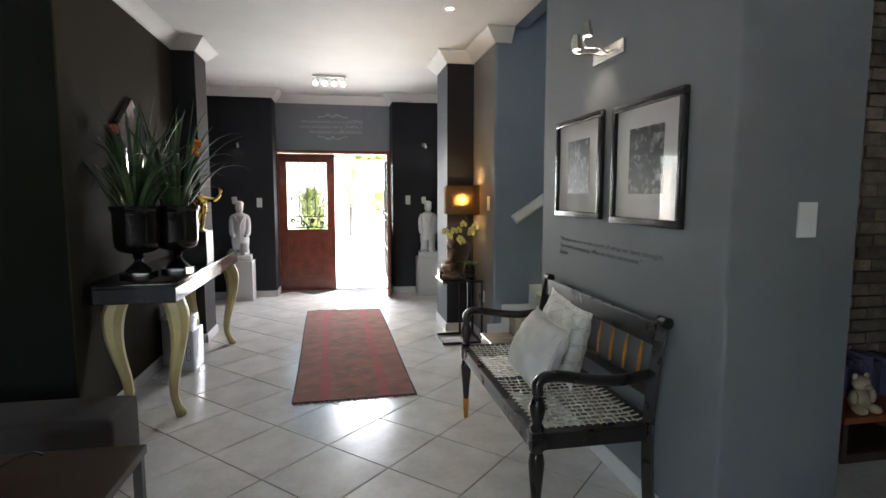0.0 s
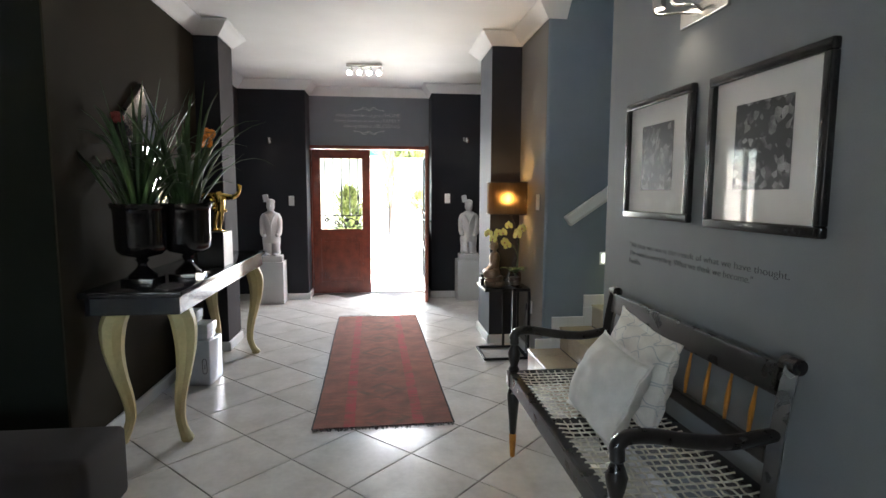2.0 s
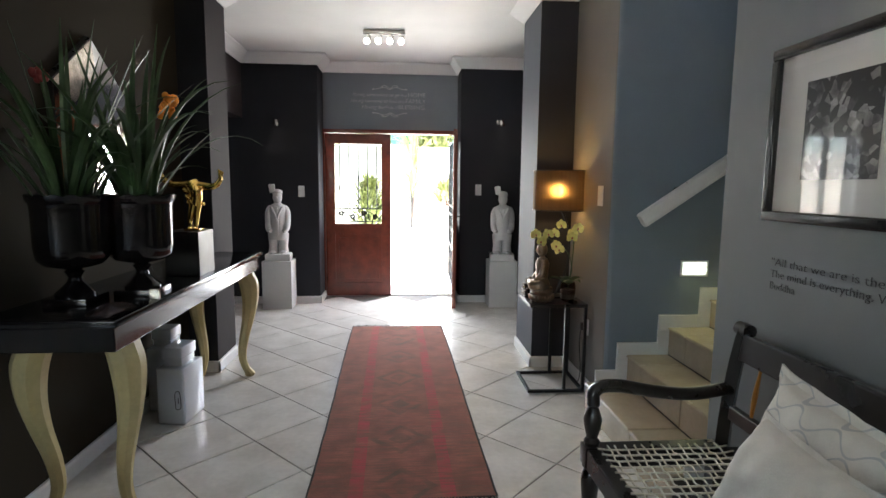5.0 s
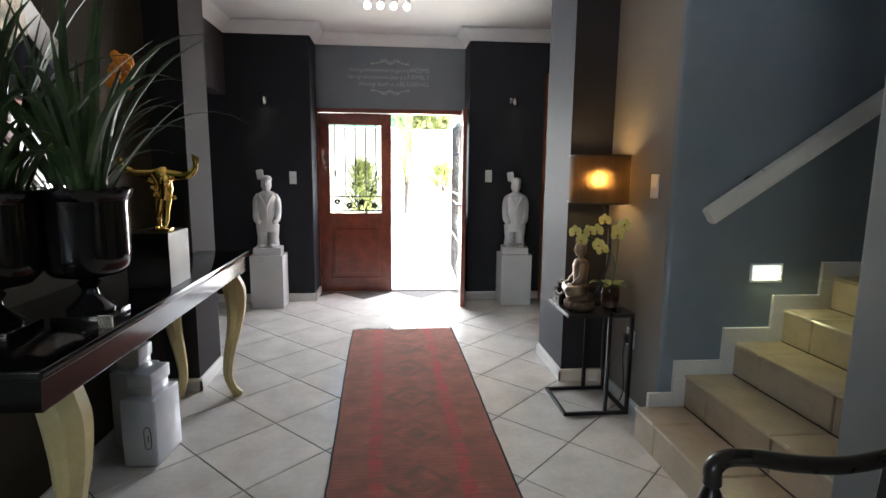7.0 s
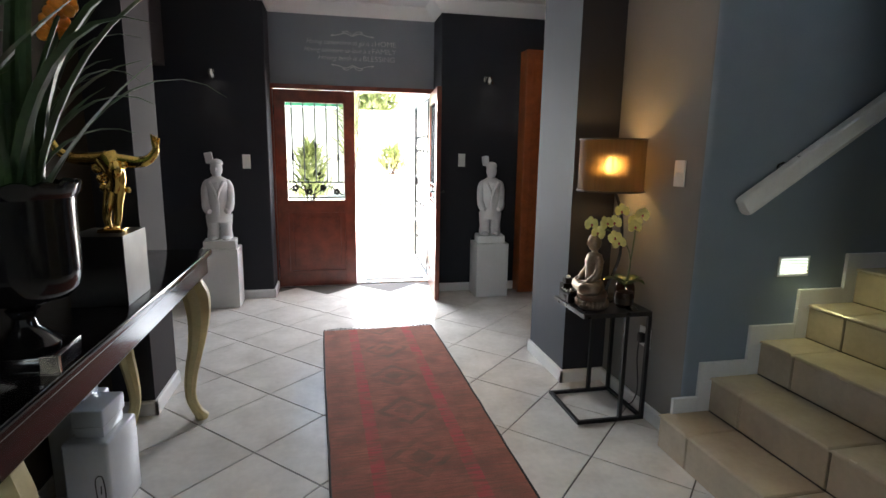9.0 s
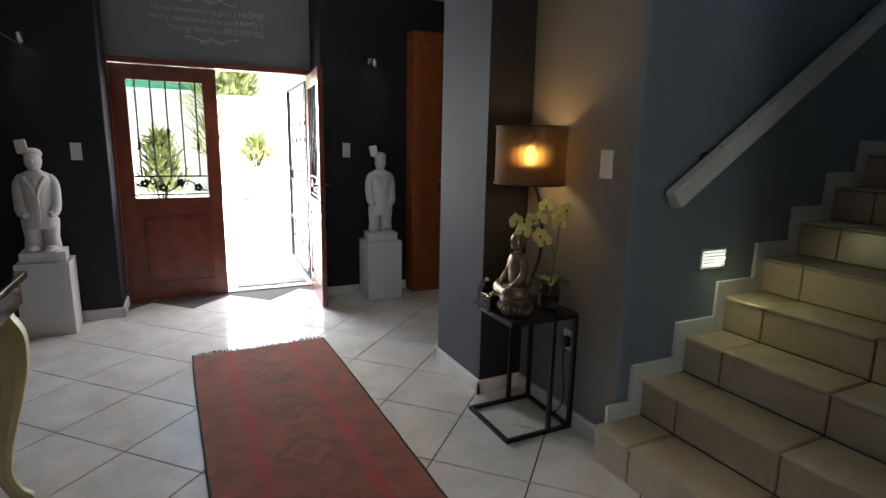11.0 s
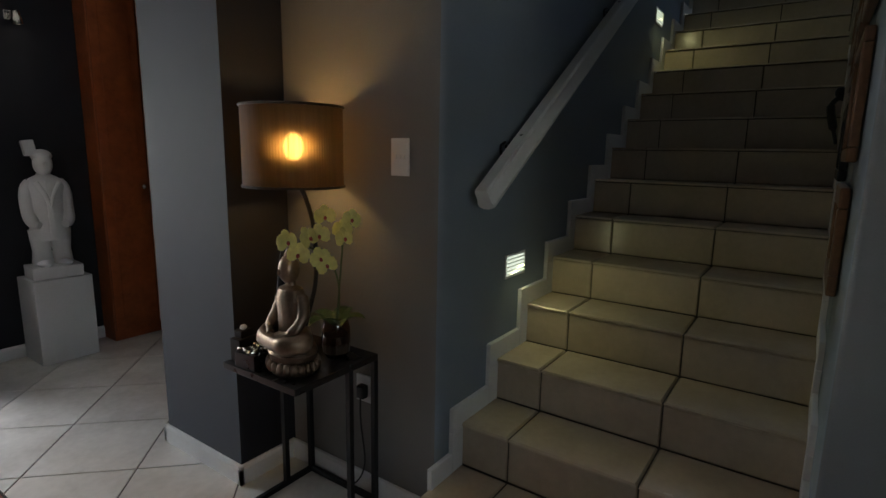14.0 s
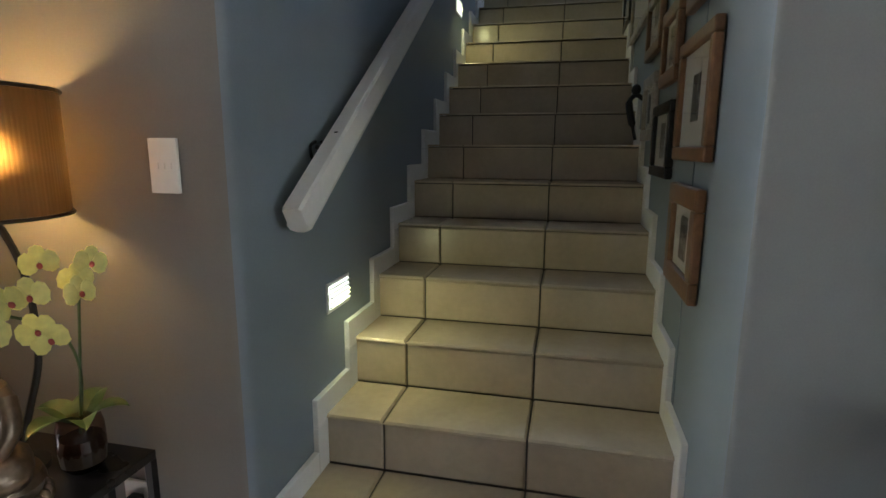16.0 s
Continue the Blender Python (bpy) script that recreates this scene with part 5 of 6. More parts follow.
part("plug", boxed(-0.022, 0.018, -0.045, -0.0105, -0.03, 0.025, 0.010, 3), M["plug"], so, "black three-pin plug", smooth=True)
part("cord", tubed(curve_points([(0, -0.04, -0.02), (0.01, -0.05, -0.12), (0.02, -0.04, -0.30), (-0.05, -0.03, -0.42), (-0.16, -0.03, -0.448)], 5), 0.0035, 6), M["plug"], so, "black lamp cord", smooth=True)

# ---- metal side stand ----
stand = thing("side_stand", "black metal C-shaped side stand against the stair wall", "table", (1.695, 4.805, 0))
SX0, SX1, SY0, SY1 = -0.197, 0.198, -0.195, 0.195
part("top", boxed(SX0, SX1, SY0, SY1, 0.598, 0.622, 0.002), M["ebony"], stand)
for a, b, c, d in ((SX0, SX1, SY0, SY0 + 0.02), (SX0, SX1, SY1 - 0.02, SY1), (SX0, SX0 + 0.02, SY0 + 0.02, SY1 - 0.02), (SX1 - 0.02, SX1, SY0 + 0.02, SY1 - 0.02)):
    part("base_bar", boxed(a, b, c, d, 0.001, 0.021, 0.002), M["iron"], stand)
for x in (0.045, SX1 - 0.02):
    for y in (SY0, SY1 - 0.02):
        part("leg", boxed(x, x + 0.02, y, y + 0.02, 0.0212, 0.5978), M["iron"], stand)

# ---- table lamp ----
tl = thing("table_lamp", "black table lamp with a lit pleated organza shade", "lamp", (1.738, 4.87, 0.622))
part("foot", turned([(0.0, 0.0), (0.07, 0.0), (0.068, 0.012), (0.02, 0.022), (0.0, 0.022)], 24), M["iron"], tl, smooth=True)
bm = bmesh.new()
tube(bm, curve_points([(0, 0, 0.02), (0.05, 0.0, 0.14), (0.09, 0.0, 0.27), (0.085, 0.0, 0.46), (0.045, 0.0, 0.59), (0.0, 0.0, 0.648)], 5), 0.0085, 8)
tube(bm, curve_points([(0, 0, 0.02), (-0.06, 0.0, 0.10), (-0.085, 0.0, 0.22), (-0.07, 0.0, 0.36), (-0.06, 0, 0.45)], 5), [0.008] * 16 + [0.006, 0.005, 0.004, 0.003, 0.002], 8)
part("stem", bm, M["iron"], tl, "curved black metal stems", smooth=True)
SHZ0, SHZ1 = 0.628, 0.905
bm = bmesh.new()
n = 220
rings = []
for z, f in ((SHZ0, 1.0), ((SHZ0 + SHZ1) / 2, 1.0), (SHZ1, 1.0)):
    ring = []
    for i in range(n):
        t = 2 * math.pi * i / n
        p = 1 + 0.0012 * (-1) ** i
        ring.append(bm.verts.new((0.176 * p * math.cos(t), 0.176 * p * math.sin(t), z)))
    rings.append(ring)
for a, b in zip(rings, rings[1:]):
    for i in range(n):
        bm.faces.new((a[i], a[(i + 1) % n], b[(i + 1) % n], b[i]))
part("shade", bm, shade_material(), tl, "pleated see-through brown shade", m=pose(0, 0, 0))
for z in (SHZ0, SHZ1):
    part("shade_ring", tubed([(0.178 * math.cos(2 * math.pi * i / 40), 0.178 * math.sin(2 * math.pi * i / 40), z) for i in range(41)], 0.005, 6), M["plug"], tl, "dark shade trim", m=pose(0, 0, 0))
bm = bmesh.new()
ball(bm, (0.0, 0.0, 0.765), (0.036, 0.036, 0.050), 16, 12)
bulb = part("bulb", bm, M["warm"], tl, "glowing warm bulb", smooth=True)
part("socket", tubed([(0.0, 0.0, 0.645), (0.0, 0.0, 0.68), (0.0, 0.0, 0.722)], 0.014, 10), M["plug"], tl)
lamp("table_lamp_glow", "POINT", 1.5, (1.0, 0.55, 0.17), pose(1.738, 4.87, 0.622 + 0.765), radius=0.048)

# ---- seated bronze figure, one plain shape ----
bm = bmesh.new()
lathe(bm, [(0.085, 0.0), (0.098, 0.01), (0.10, 0.028), (0.088, 0.04), (0.092, 0.052), (0.098, 0.062), (0.09, 0.078), (0.0, 0.082)], 28, squash=(1, 0.82))
for k in range(22):
    t = 2 * math.pi * k / 22
    ball(bm, (0.094 * math.cos(t), 0.077 * math.sin(t), 0.026), (0.014, 0.014, 0.018), 8, 6)
for s in (-1, 1):
    tube(bm, curve_points([(0.03 * s, 0.02, 0.105), (0.095 * s, -0.02, 0.105), (0.06 * s, -0.07, 0.10), (-0.035 * s, -0.075, 0.10)], 5), [0.034] * 6 + [0.030] * 5 + [0.024] * 5, 10)
    tube(bm, curve_points([(0.055 * s, 0.01, 0.225), (0.082 * s, -0.005, 0.175), (0.07 * s, -0.045, 0.13), (0.02 * s, -0.07, 0.118)], 5), [0.021] * 6 + [0.018] * 5 + [0.014] * 5, 10)
lathe(bm, [(0.062, 0.085), (0.056, 0.13), (0.060, 0.18), (0.068, 0.215), (0.050, 0.245), (0.022, 0.255), (0.020, 0.27)], 20, squash=(1, 0.72))
ball(bm, (0, -0.004, 0.30), (0.034, 0.037, 0.042), 16, 12)
ball(bm, (0, 0.002, 0.338), (0.020, 0.020, 0.020), 12, 8)
ball(bm, (0, -0.04, 0.295), (0.006, 0.008, 0.010), 6, 5)
lathe(bm, [(0.010, 0.352), (0.012, 0.358), (0.0, 0.378)], 10)
tagged(part("seated_figure", bm, M["bronze"], smooth=True, m=pose(1.605, 4.745, 0.622, 0, 0, -100) @ Matrix.Diagonal((1.0, 1.0, 1.2, 1))), "aged bronze seated meditating statue on the black stand", "statue")

# ---- orchid in a glass vase ----
orc = thing("orchid_vase", "yellow-green orchid in a brown glass vase on stand", "plant", (1.785, 4.72, 0.622))
v = part("vase", turned([(0.0, 0.0), (0.034, 0.0), (0.044, 0.012), (0.053, 0.06), (0.052, 0.11), (0.046, 0.135)], 28), M["jar"], orc, "brown tinted glass vase", smooth=True)
part("bark", turned([(0.0, 0.014), (0.049, 0.02), (0.053, 0.06), (0.045, 0.085), (0.0, 0.09)], 16), M["walnut"], orc, "brown bark chips")
for a, ln in ((0.3, 0.12), (1.7, 0.11), (3.3, 0.15), (4.1, 0.12), (5.2, 0.11)):
    bm = bmesh.new()
    strap_leaf(bm, (0.015 * math.cos(a), 0.015 * math.sin(a), 0.12), a, ln, 0.85, 0.036, 1.5)
    part("leaf", bm, M["leaf"], orc, smooth=True)
for sx, top in (((-0.19, -0.04), 0.50), ((0.02, -0.03), 0.53)):
    pts = curve_points([(0, 0, 0.09), (0.02, 0.0, 0.25), (sx[0] * 0.3 + 0.02, sx[1] * 0.3, 0.37), (sx[0], sx[1], top - 0.04)], 5)
    part("flower_stem", tubed(pts, 0.0035, 6), M["leaf"], orc, smooth=True)
spots = [(-0.25, -0.05, 0.47), (-0.21, -0.055, 0.424), (-0.17, -0.06, 0.474), (-0.125, -0.06, 0.478), (-0.07, -0.03, 0.535), (0.043, -0.045, 0.514), (0.0, -0.05, 0.452), (0.012, -0.03, 0.480), (-0.085, -0.05, 0.368), (-0.105, -0.04, 0.395)]
for k, (x, y, z) in enumerate(spots):
    rnd = random.Random(k)
    bm = bmesh.new()
    m = look((x, y, z), (x - 0.35 + rnd.uniform(-0.5, 0.4), y - 0.8, z + rnd.uniform(-0.25, 0.25)), rnd.uniform(-25, 25))
    for a, lw in ((90, (0.012, 0.021)), (210, (0.011, 0.020)), (330, (0.011, 0.020)), (0, (0.020, 0.018)), (180, (0.020, 0.018))):
        c, s = math.cos(radians(a)), math.sin(radians(a))
        bmesh.ops.create_uvsphere(bm, u_segments=8, v_segments=5, radius=1, matrix=m @ Matrix.Translation((c * 0.020, s * 0.020, 0.003 * abs(s))) @ Matrix.Rotation(radians(a), 4, "Z") @ Matrix.Diagonal((lw[1] * 1.0, lw[0] * 1.4, 0.0035, 1)))
    fl = part("bloom", bm, M["orchid"], orc, "pale yellow-green orchid bloom", smooth=True)
    bm = bmesh.new()
    bmesh.ops.create_uvsphere(bm, u_segments=8, v_segments=6, radius=1, matrix=m @ Matrix.Translation((0, -0.006, -0.007)) @ Matrix.Diagonal((0.006, 0.008, 0.006, 1)))
    part("lip", bm, M["orchid_lip"], fl, "dark red lip", smooth=True)

# ---- small black boxes on the stand ----
bx = thing("stone_tray", "black square tray filled with small dark stones", "tray", (1.555, 4.885, 0.622), 4)
part("tray", boxed(-0.05, 0.05, -0.05, 0.05, 0, 0.055, 0.003), M["ebony"], bx)
bm = bmesh.new()
for k in range(26):
    ball(bm, (random.uniform(-0.04, 0.04), random.uniform(-0.04, 0.04), 0.058 + random.uniform(0, 0.008)), (random.uniform(0.006, 0.012), random.uniform(0.006, 0.011), 0.006), 7, 5)
tagged(part("gravel", bm, M["chrome"], bx, smooth=True), kind="stuff")
inc = thing("incense_box", "small black stepped box with a pale stone behind the tray", "box", (1.565, 4.966, 0.622), 4)
part("base", boxed(-0.040, 0.040, -0.026, 0.026, 0.0, 0.085, 0.003), M["satin"], inc)
part("step", boxed(-0.026, 0.026, -0.020, 0.020, 0.0855, 0.112, 0.003), M["satin"], inc)
bm = bmesh.new()
ball(bm, (0.0, 0.0, 0.120), (0.014, 0.012, 0.010), 10, 6)
part("stone", bm, M["statue"], inc, "pale pebble", smooth=True)

# ---- handrail and step lights on the stair wall ----
SL = RISE / GOING
hr = thing("handrail", "cream painted handrail on black iron brackets", "handrail", (0, 0, 0))
bm = bmesh.new()
p0, n0 = Vector((2.085, 4.28, 1.215)), Vector((1, 0, SL)).normalized()
side, up = Vector((0, 1, 0)), Vector((1, 0, SL)).normalized().cross(Vector((0, 1, 0))) * -1
prof = [(-0.030, -0.034), (-0.022, -0.042), (0.022, -0.042), (0.030, -0.034), (0.030, 0.010), (0.036, 0.022), (0.030, 0.040), (0.012, 0.048), (-0.012, 0.048), (-0.030, 0.040), (-0.036, 0.022), (-0.030, 0.010)]
rr = []
for d in (0.0, 0.012, 4.9):
    f = 0.9 if d == 0.0 else 1.0
    rr.append([bm.verts.new(p0 + n0 * d + side * a * f + up * b * f) for a, b in prof])
for a, b in zip(rr, rr[1:]):
    for k in range(len(prof)):
        bm.faces.new((a[k], a[(k + 1) % len(prof)], b[(k + 1) % len(prof)], b[k]))
bm.faces.new(rr[0])
bm.faces.new(rr[-1])
part("rail", bm, M["trim"], hr, smooth=True)
for d in (0.36, 1.65, 3.0, 4.3):
    c = p0 + n0 * d - up * 0.042
    bm = bmesh.new()
    tube(bm, curve_points([c, c + Vector((0.0, 0.0, -0.035)), c + Vector((0.0, 0.03, -0.055)), c + Vector((0, 0.068, -0.045))], 4), 0.007, 8)
    for s in (-1, 1):
        tube(bm, curve_points([c + Vector((0.02 * s, 0.06, -0.03)), c + Vector((0.05 * s, 0.062, -0.045)), c + Vector((0.045 * s, 0.06, -0.08)), c + Vector((0.02 * s, 0.06, -0.07))], 4), 0.005, 6)
    part("bracket", bm, M["iron"], hr, "scrolled black iron bracket", smooth=True)
for x, z in ((2.477, 0.91), (4.512, 2.327)):
    s = thing("step_light", "lit louvred white step light in the stair wall", "step light", (x, 4.348, z), group="step lights")
    part("surround", boxed(-0.092, 0.092, -0.006, -0.0005, -0.052, 0.052, 0.002), M["plate"], s)
    part("diffuser", boxed(-0.078, 0.078, -0.008, -0.0062, -0.040, 0.040), M["louvre"], s, "glowing diffuser")
    for k in range(5):
        part("louvre", boxed(-0.08, 0.08, -0.016, -0.0082, -0.034 + k * 0.016, -0.031 + k * 0.016), M["plate"], s)
    lamp("step_light_glow", "AREA", 0.085, (0.97, 0.97, 0.46), look((x, 4.322, z), (x + 0.12, 3.6, z - 0.50)), size=(0.15, 0.07))

# ---- small frames on the other stair wall ----
for k, (x0, x1, z0, z1, kind, rim) in enumerate(((2.30, 2.68, 0.99, 1.30, "frame_wood", 0.06), (2.27, 2.70, 1.37, 1.72, "frame_wood", 0.040), (2.80, 3.19, 1.30, 1.57, "frame_black", 0.04), (2.77, 3.10, 1.63, 1.90, "frame_wood", 0.05), (2.32, 2.66, 1.80, 2.10, "frame_wood", 0.05), (3.22, 3.56, 1.44, 1.72, "frame_grey", 0.05), (3.18, 3.60, 1.80, 2.18, "frame_wood", 0.05), (3.35, 4.40, 2.02, 2.55, "frame_grey", 0.04), (4.55, 5.0, 2.2, 2.7, "frame_black", 0.04))):
    framed("small_frame", "small wooden picture frame on the stair wall" if kind != "frame_black" else "black picture frame high on the stair wall", ((x0 + x1) / 2, 3.236, (z0 + z1) / 2), x1 - x0, z1 - z0, (0.09, 0.13, 0.0), rim, (M[kind], M["mat_board"]), 180, "frames on the stair wall", 10.0 + k, deep=0.028)
hk = bmesh.new()
tube(hk, curve_points([(3.73, 3.237, 1.65), (3.73, 3.275, 1.67), (3.73, 3.305, 1.63), (3.73, 3.285, 1.53), (3.73, 3.265, 1.45)], 5), [0.012] * 10 + [0.018] * 6 + [0.008] * 5, 8)
ball(hk, (3.73, 3.275, 1.695), (0.024, 0.024, 0.028), 10, 8)
tagged(part("wall_hook", hk, M["iron"], smooth=True), "black iron hook ornament on the stair wall", "hook")

# ---- living room pieces near the camera's start ----
sofa = thing("ottoman", "low grey-brown upholstered ottoman against the dark green wall", "ottoman", (-1.335, 2.47, 0))
part("seat", boxed(-0.85, 0.85, -0.20, 0.16, 0.10, 0.415, 0.045, 4), M["sofa"], sofa, smooth=True)
for x in (-0.78, 0.78):
    for y in (-0.14, 0.10):
        part("foot", boxed(x - 0.03, x + 0.03, y - 0.03, y + 0.03, 0, 0.105), M["walnut"], sofa)
st = thing("side_table", "dark walnut side table beside the ottoman", "table", (-0.545, 1.59, 0))
part("tabletop", boxed(-0.36, 0.36, -0.25, 0.25, 0.45, 0.485, 0.004), M["walnut"], st)
for x in (-0.335, 0.335):
    for y in (-0.225, 0.225):
        part("leg", boxed(x - 0.016, x + 0.016, y - 0.016, y + 0.016, 0, 0.4495), M["walnut"], st)
tagged(part("phone_cord", tubed(curve_points([(-0.80, 1.50, 0.491), (-0.72, 1.60, 0.491), (-0.62, 1.72, 0.495), (-0.55, 1.77, 0.515), (-0.52, 1.80, 0.491)], 6), 0.0055, 8), M["plug"], smooth=True), "glossy black cord lying on the walnut table", "cord")

sh = thing("low_bookcase", "dark low bookcase with an orange-brown wooden top", "bookcase", (3.75, 2.14, 0))
part("top", boxed(-0.62, 0.62, -0.20, 0.22, 0.24, 0.275, 0.004), M["cupboard"], sh)
part("base", boxed(-0.58, 0.58, -0.16, 0.22, 0.0, 0.05), M["walnut"], sh)
for x in (-0.58, 0.0, 0.55):
    part("upright", boxed(x, x + 0.03, -0.16, 0.22, 0.0505, 0.2395), M["walnut"], sh)
x = 3.30
for k in range(14):
    w = random.uniform(0.022, 0.045)
    b = tagged(part("book", boxed(x, x + w - 0.001, 2.18, 2.34, 0.275, 0.275 + random.uniform(0.17, 0.24), 0.003), M["books"]), "cloth-bound book standing on the low bookcase", "book", "books on the bookcase")
    x += w
bear = thing("plush_bear", "small cream plush bear seated on the bookcase", "toy", (3.30, 2.02, 0.275))
bm = bmesh.new()
ball(bm, (0, 0, 0.065), (0.055, 0.05, 0.065))
for s in (-1, 1):
    ball(bm, (0.045 * s, -0.045, 0.025), (0.026, 0.045, 0.025))
    ball(bm, (0.058 * s, -0.02, 0.085), (0.02, 0.022, 0.04))
part("body", bm, M["plush"], bear, smooth=True)
bm = bmesh.new()
ball(bm, (0, -0.005, 0.155), (0.045, 0.043, 0.042))
ball(bm, (0, -0.045, 0.145), (0.02, 0.02, 0.017))
for s in (-1, 1):
    ball(bm, (0.038 * s, 0, 0.192), (0.017, 0.010, 0.017))
part("head", bm, M["plush"], bear, smooth=True)

# ---- windows of the living room, side room and stairs ----


def window(name, m, w, h, cols):
    win = thing(name, "white framed window with clear panes", "window", kind="structure")
    win.matrix_world = m
    for k in range(cols + 1):
        x = -w / 2 + w * k / cols
        part("mullion", boxed(x - 0.025, x + 0.025, -0.03, 0.03, -h / 2 + 0.05, h / 2 - 0.05), M["trim"], win)
    for z in (-h / 2, h / 2 - 0.05):
        part("window_frame", boxed(-w / 2 - 0.025, w / 2 + 0.025, -0.03, 0.03, z, z + 0.05), M["trim"], win)
    for k in range(cols):
        p = part("pane", sheet(-w / 2 + w * k / cols + 0.026, -w / 2 + w * (k + 1) / cols - 0.026, 0.0, -h / 2 + 0.051, h / 2 - 0.051), M["pane"], win)
        p.visible_shadow = False


window("window_1", pose(-2.3, -3.67, 1.5), 1.94, 1.19, 3)
window("window_2", pose(7.12, 3.79, 4.75, 0, 0, 90), 1.04, 1.29, 2)
window("window_3", pose(-2.25, 7.80, 1.55), 0.94, 1.19, 2)

# ---- the garden beyond the door ----
tagged(part("ground", boxed(-400, 400, 8.05, 500, -0.4, -0.03), M["paving"]), "pale sunlit paving outside the front door", "ground", kind="structure")
tagged(part("ground_around", boxed(-400, 400, -400, -3.76, -0.4, -0.03), M["paving"]), "pale ground behind the house", "ground", kind="structure")
tagged(part("garden_wall", boxed(-14, 14, 19.6, 19.9, -0.03, 2.7), M["render"]), "cream plastered boundary wall in full sun", "wall", kind="structure")
tagged(part("side_garden_wall", boxed(-1.5, -1.3, 8.06, 12.0, -0.03, 1.9), M["render"]), "cream plastered side wall near the door", "wall", kind="structure")
net = thing("shade_awning", "green shade net stretched along the boundary wall top", "awning", (-2.2, 19.3, 2.75))
part("net", boxed(-6, 3.2, -0.03, 0.0, 0.0, 1.5), M["shade_net"], net)
for x in (-6, -3, 0, 3.1):
    part("post", boxed(x - 0.04, x + 0.04, 0.001, 0.08, -2.78, 1.55), M["iron"], net)


def shrub(name, label, at, n, spread, height, ln, wd, pot=None, mat="foliage", seed=0):
    rnd = random.Random(seed)
    s = thing(name, label, "plant", at)
    z0 = 0.0
    if pot:
        r, h, pm = pot
        part("pot", turned([(r * 0.7, 0.0), (r * 0.95, h * 0.45), (r, h * 0.85), (r * 1.06, h * 0.9), (r * 1.06, h), (r * 0.9, h), (r * 0.88, h * 0.86), (0.0, h * 0.86)], 24), M[pm], s, smooth=True)
        z0 = h * 0.86
    bm = bmesh.new()
    for k in range(5):
        a = rnd.uniform(0, 6.28)
        tube(bm, [(0, 0, z0), (spread * 0.3 * math.cos(a), spread * 0.3 * math.sin(a), z0 + height * 0.6), (spread * 0.45 * math.cos(a), spread * 0.45 * math.sin(a), z0 + height * 0.95)], [0.02, 0.014, 0.006], 6)
    tagged(part("stem", bm, M["walnut"], s), kind="stuff")
    bm = bmesh.new()
    for k in range(n):
        a, q = rnd.uniform(0, 6.28), rnd.random() ** 0.5
        z = z0 + height * rnd.uniform(0.25, 1.0)
        rr = spread * q * math.sin(math.pi * min(0.98, 0.15 + 0.8 * (z - z0) / height)) * rnd.uniform(0.5, 1.1)
        strap_leaf(bm, (rr * 0.6 * math.cos(a), rr * 0.6 * math.sin(a), z), a + rnd.uniform(-0.8, 0.8), ln * rnd.uniform(0.6, 1.3), rnd.uniform(0.2, 1.2), wd, rnd.uniform(0.2, 1.4), 4)
    tagged(part("foliage", bm, M[mat], s), kind="stuff")
    return s


shrub("potted_shrub", "round green shrub in a terracotta pot on paving", (1.88, 17.0, -0.03), 260, 0.75, 0.75, 0.35, 0.03, (0.55, 0.85, "terracotta"), seed=1)
shrub("garden_palm", "tall spiky palm against the sunlit boundary wall", (0.9, 19.0, -0.03), 130, 0.5, 3.2, 0.95, 0.03, seed=2)
shrub("garden_shrub", "leafy green shrub outside the barred door pane", (-1.55, 14.0, -0.03), 420, 0.9, 1.9, 0.32, 0.035, seed=3)
shrub("garden_shrub", "leafy green shrub outside the barred door pane", (-0.25, 14.8, -0.03), 380, 0.8, 1.5, 0.32, 0.035, seed=4)
shrub("garden_tree", "broad leafy tree behind the boundary wall", (-3.5, 23.0, -0.03), 1500, 2.6, 6.0, 0.5, 0.09, seed=5)
shrub("garden_tree", "broad leafy tree behind the boundary wall", (1.8, 24.0, -0.03), 1500, 2.4, 5.2, 0.5, 0.09, seed=6)
pt = thing("planter", "tall tapered grey planter with low plants by gate", "planter", (1.36, 9.80, -0.03))
part("pot", turned([(0.10, 0.0), (0.125, 0.25), (0.15, 0.47), (0.162, 0.48), (0.162, 0.50), (0.14, 0.50), (0.138, 0.46), (0.0, 0.46)], 28), M["planter"], pt, smooth=True)

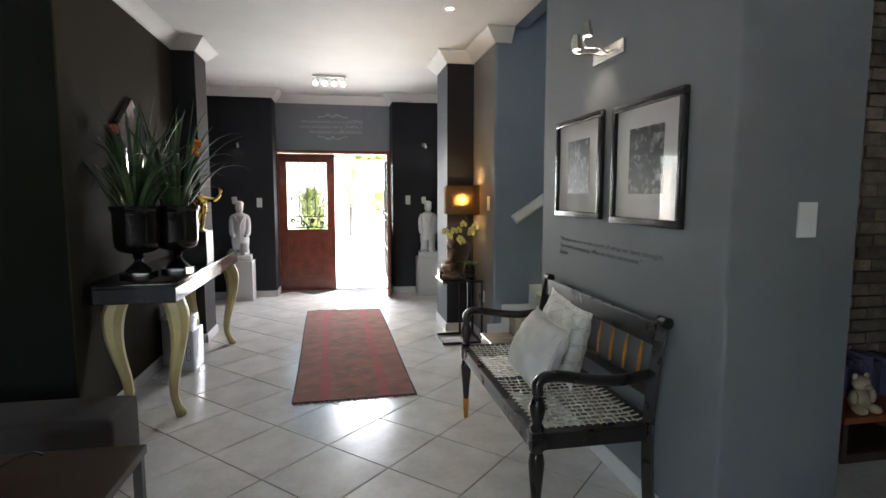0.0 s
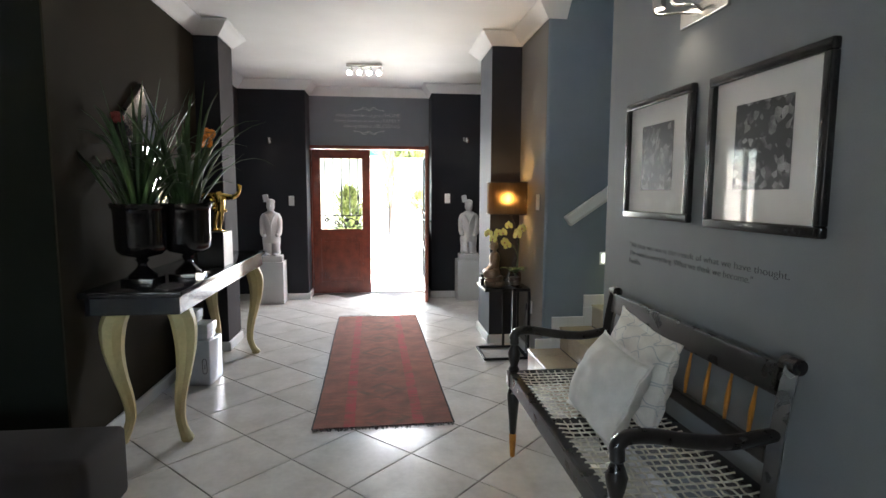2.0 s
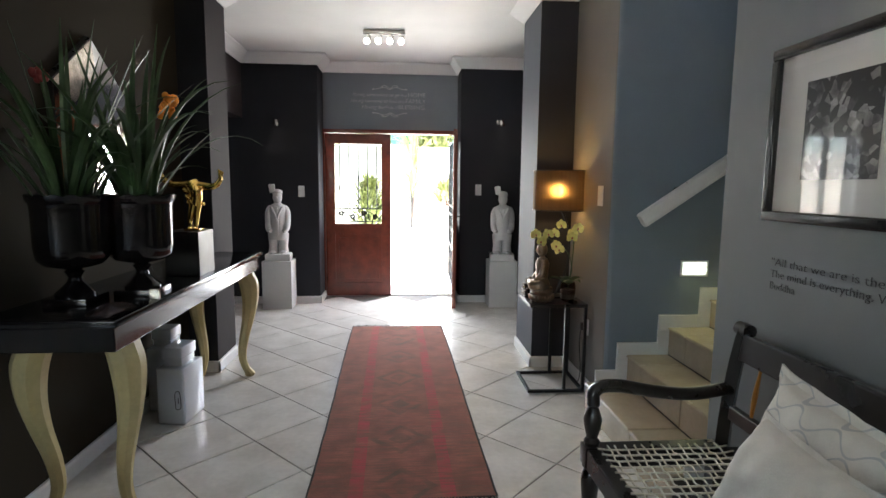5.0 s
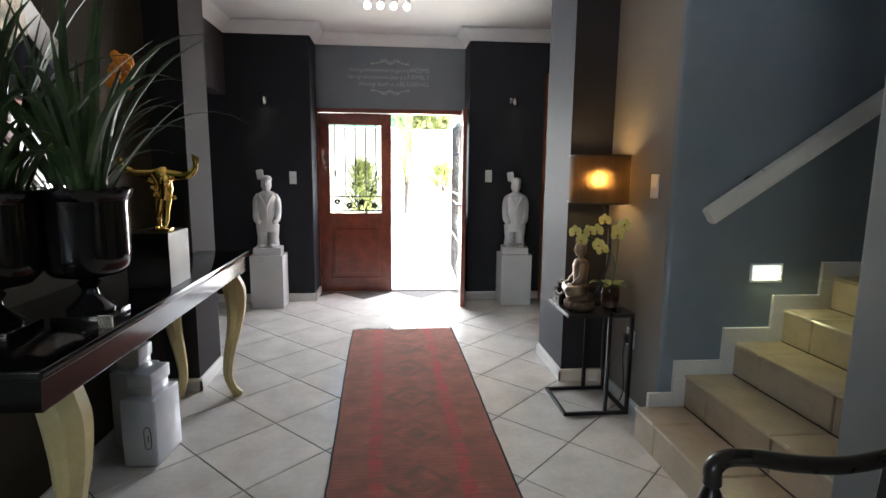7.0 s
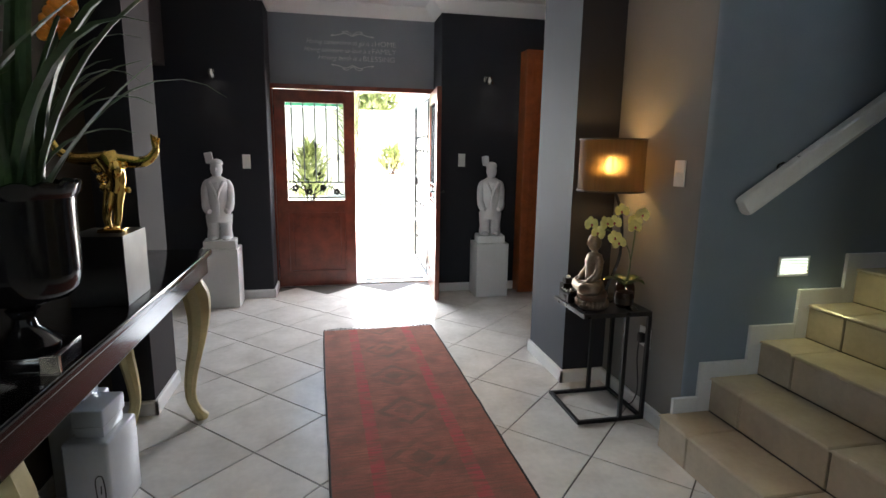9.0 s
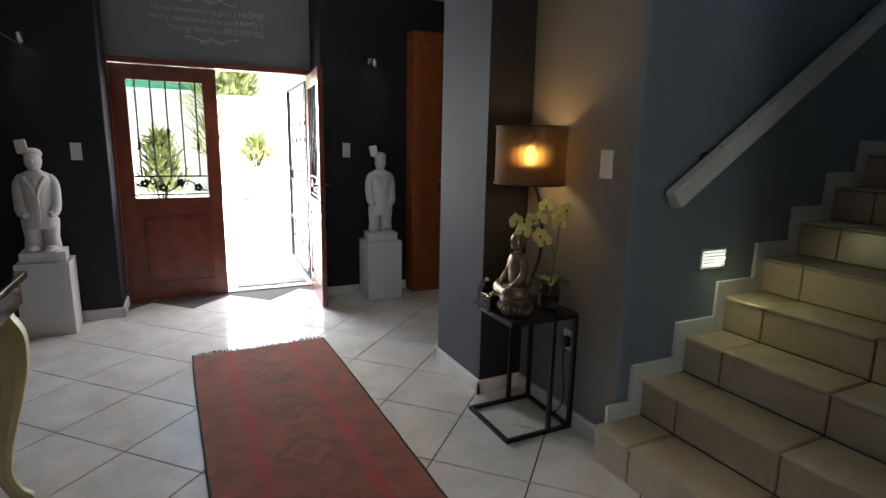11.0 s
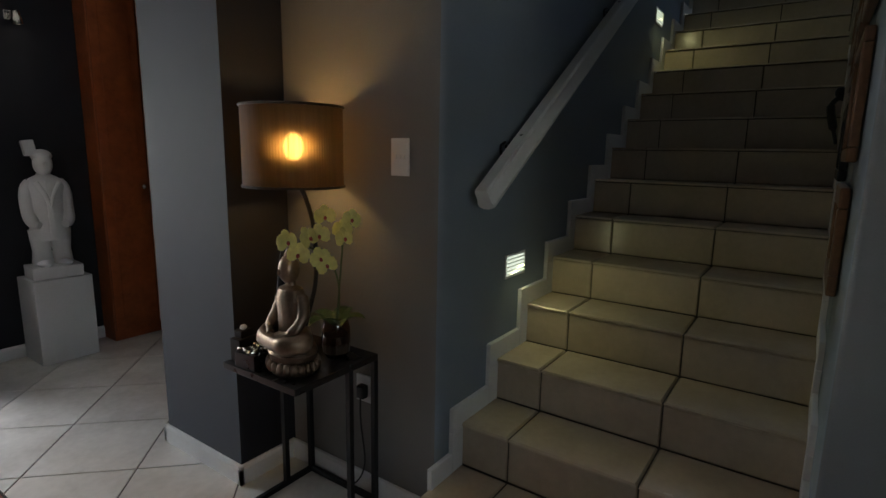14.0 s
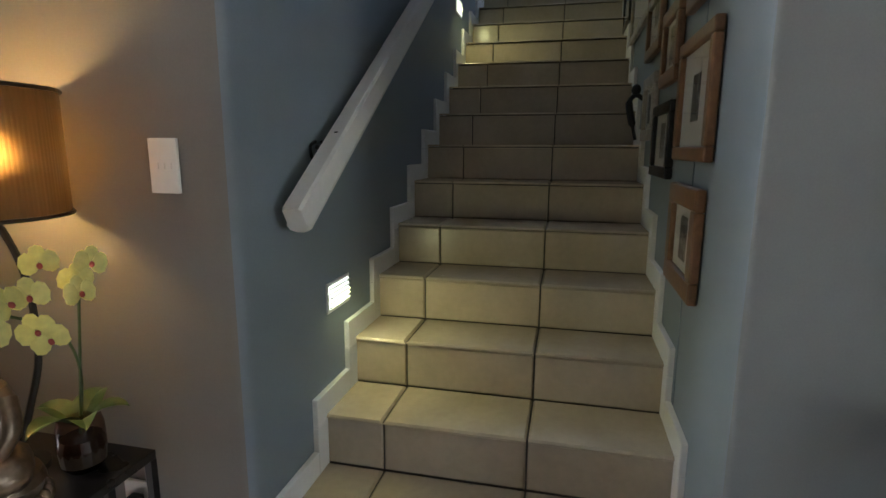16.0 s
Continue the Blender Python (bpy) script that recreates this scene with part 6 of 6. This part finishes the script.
# ---- brick cladding, nearest stretch ----
bw = thing("brick_cladding", "rough whitewashed brick cladding on the living room wall", "cladding", (2.51, 2.397, 0), kind="structure")
meshes = []
for k in range(6):
    me = bpy.data.meshes.new("brick")
    b = bmesh.new()
    L = 0.21
    box(b, 0, L, -0.022 - 0.006 * random.random(), 0.002, 0, 0.062)
    for vv in b.verts:
        vv.co += Vector((random.uniform(-0.003, 0.003), random.uniform(-0.004, 0.004), random.uniform(-0.003, 0.003)))
    bmesh.ops.recalc_face_normals(b, faces=b.faces)
    b.to_mesh(me)
    b.free()
    me.materials.append(M["brick"])
    meshes.append(me)
for r in range(36):
    for c in range(8):
        o = new("brick", meshes[(r * 5 + c * 3) % 6])
        o.parent = bw
        o.matrix_basis = pose(c * 0.222 + (0.111 if r % 2 else 0.0), 0, 0.01 + r * 0.075)

# ---- diagonal floor tiles ----
PITCH, N0 = 0.4541, Vector((1.433, 4.320, 0))
TURN = radians(44.8)
u, v = Vector((math.cos(TURN), math.sin(TURN), 0)), Vector((math.sin(TURN), -math.cos(TURN), 0))
tile = tile_mesh("floor_tile", PITCH - 0.006, PITCH - 0.006, 0.0045, M["tile"], 0.0015)
tiles = thing("tile_floor", "pale cream glazed tiles laid diagonally with dark joints", "floor", (0, 0, 0), kind="structure")
rest = bmesh.new()
count = 0
for i in range(-26, 26):
    for j in range(-26, 26):
        c = N0 + u * (i + 0.5) * PITCH + v * (j + 0.5) * PITCH
        if not (-4.9 < c.x < 5.0 and -3.3 < c.y < 7.75):
            continue
        if c.y > 3.6 and not (-4.0 < c.x < 2.6):
            continue
        if -1.15 < c.x < 2.4 and 0.3 < c.y < 7.75 and count < 300:
            o = new("tile", tile)
            o.parent = tiles
            o.matrix_basis = pose(c.x, c.y, 0.0, 0, 0, 44.8)
            count += 1
        else:
            h = PITCH / 2 - 0.003
            q = [rest.verts.new(c + u * a * h + v * b * h + Vector((0, 0, z))) for z in (-0.0045, 0.0) for a, b in ((-1, -1), (1, -1), (1, 1), (-1, 1))]
            for f in ((4, 5, 6, 7), (0, 1, 5, 4), (1, 2, 6, 5), (2, 3, 7, 6), (3, 0, 4, 7)):
                rest.faces.new([q[k] for k in f])
tagged(part("far_tiles", rest, M["tile"], tiles), kind="stuff")
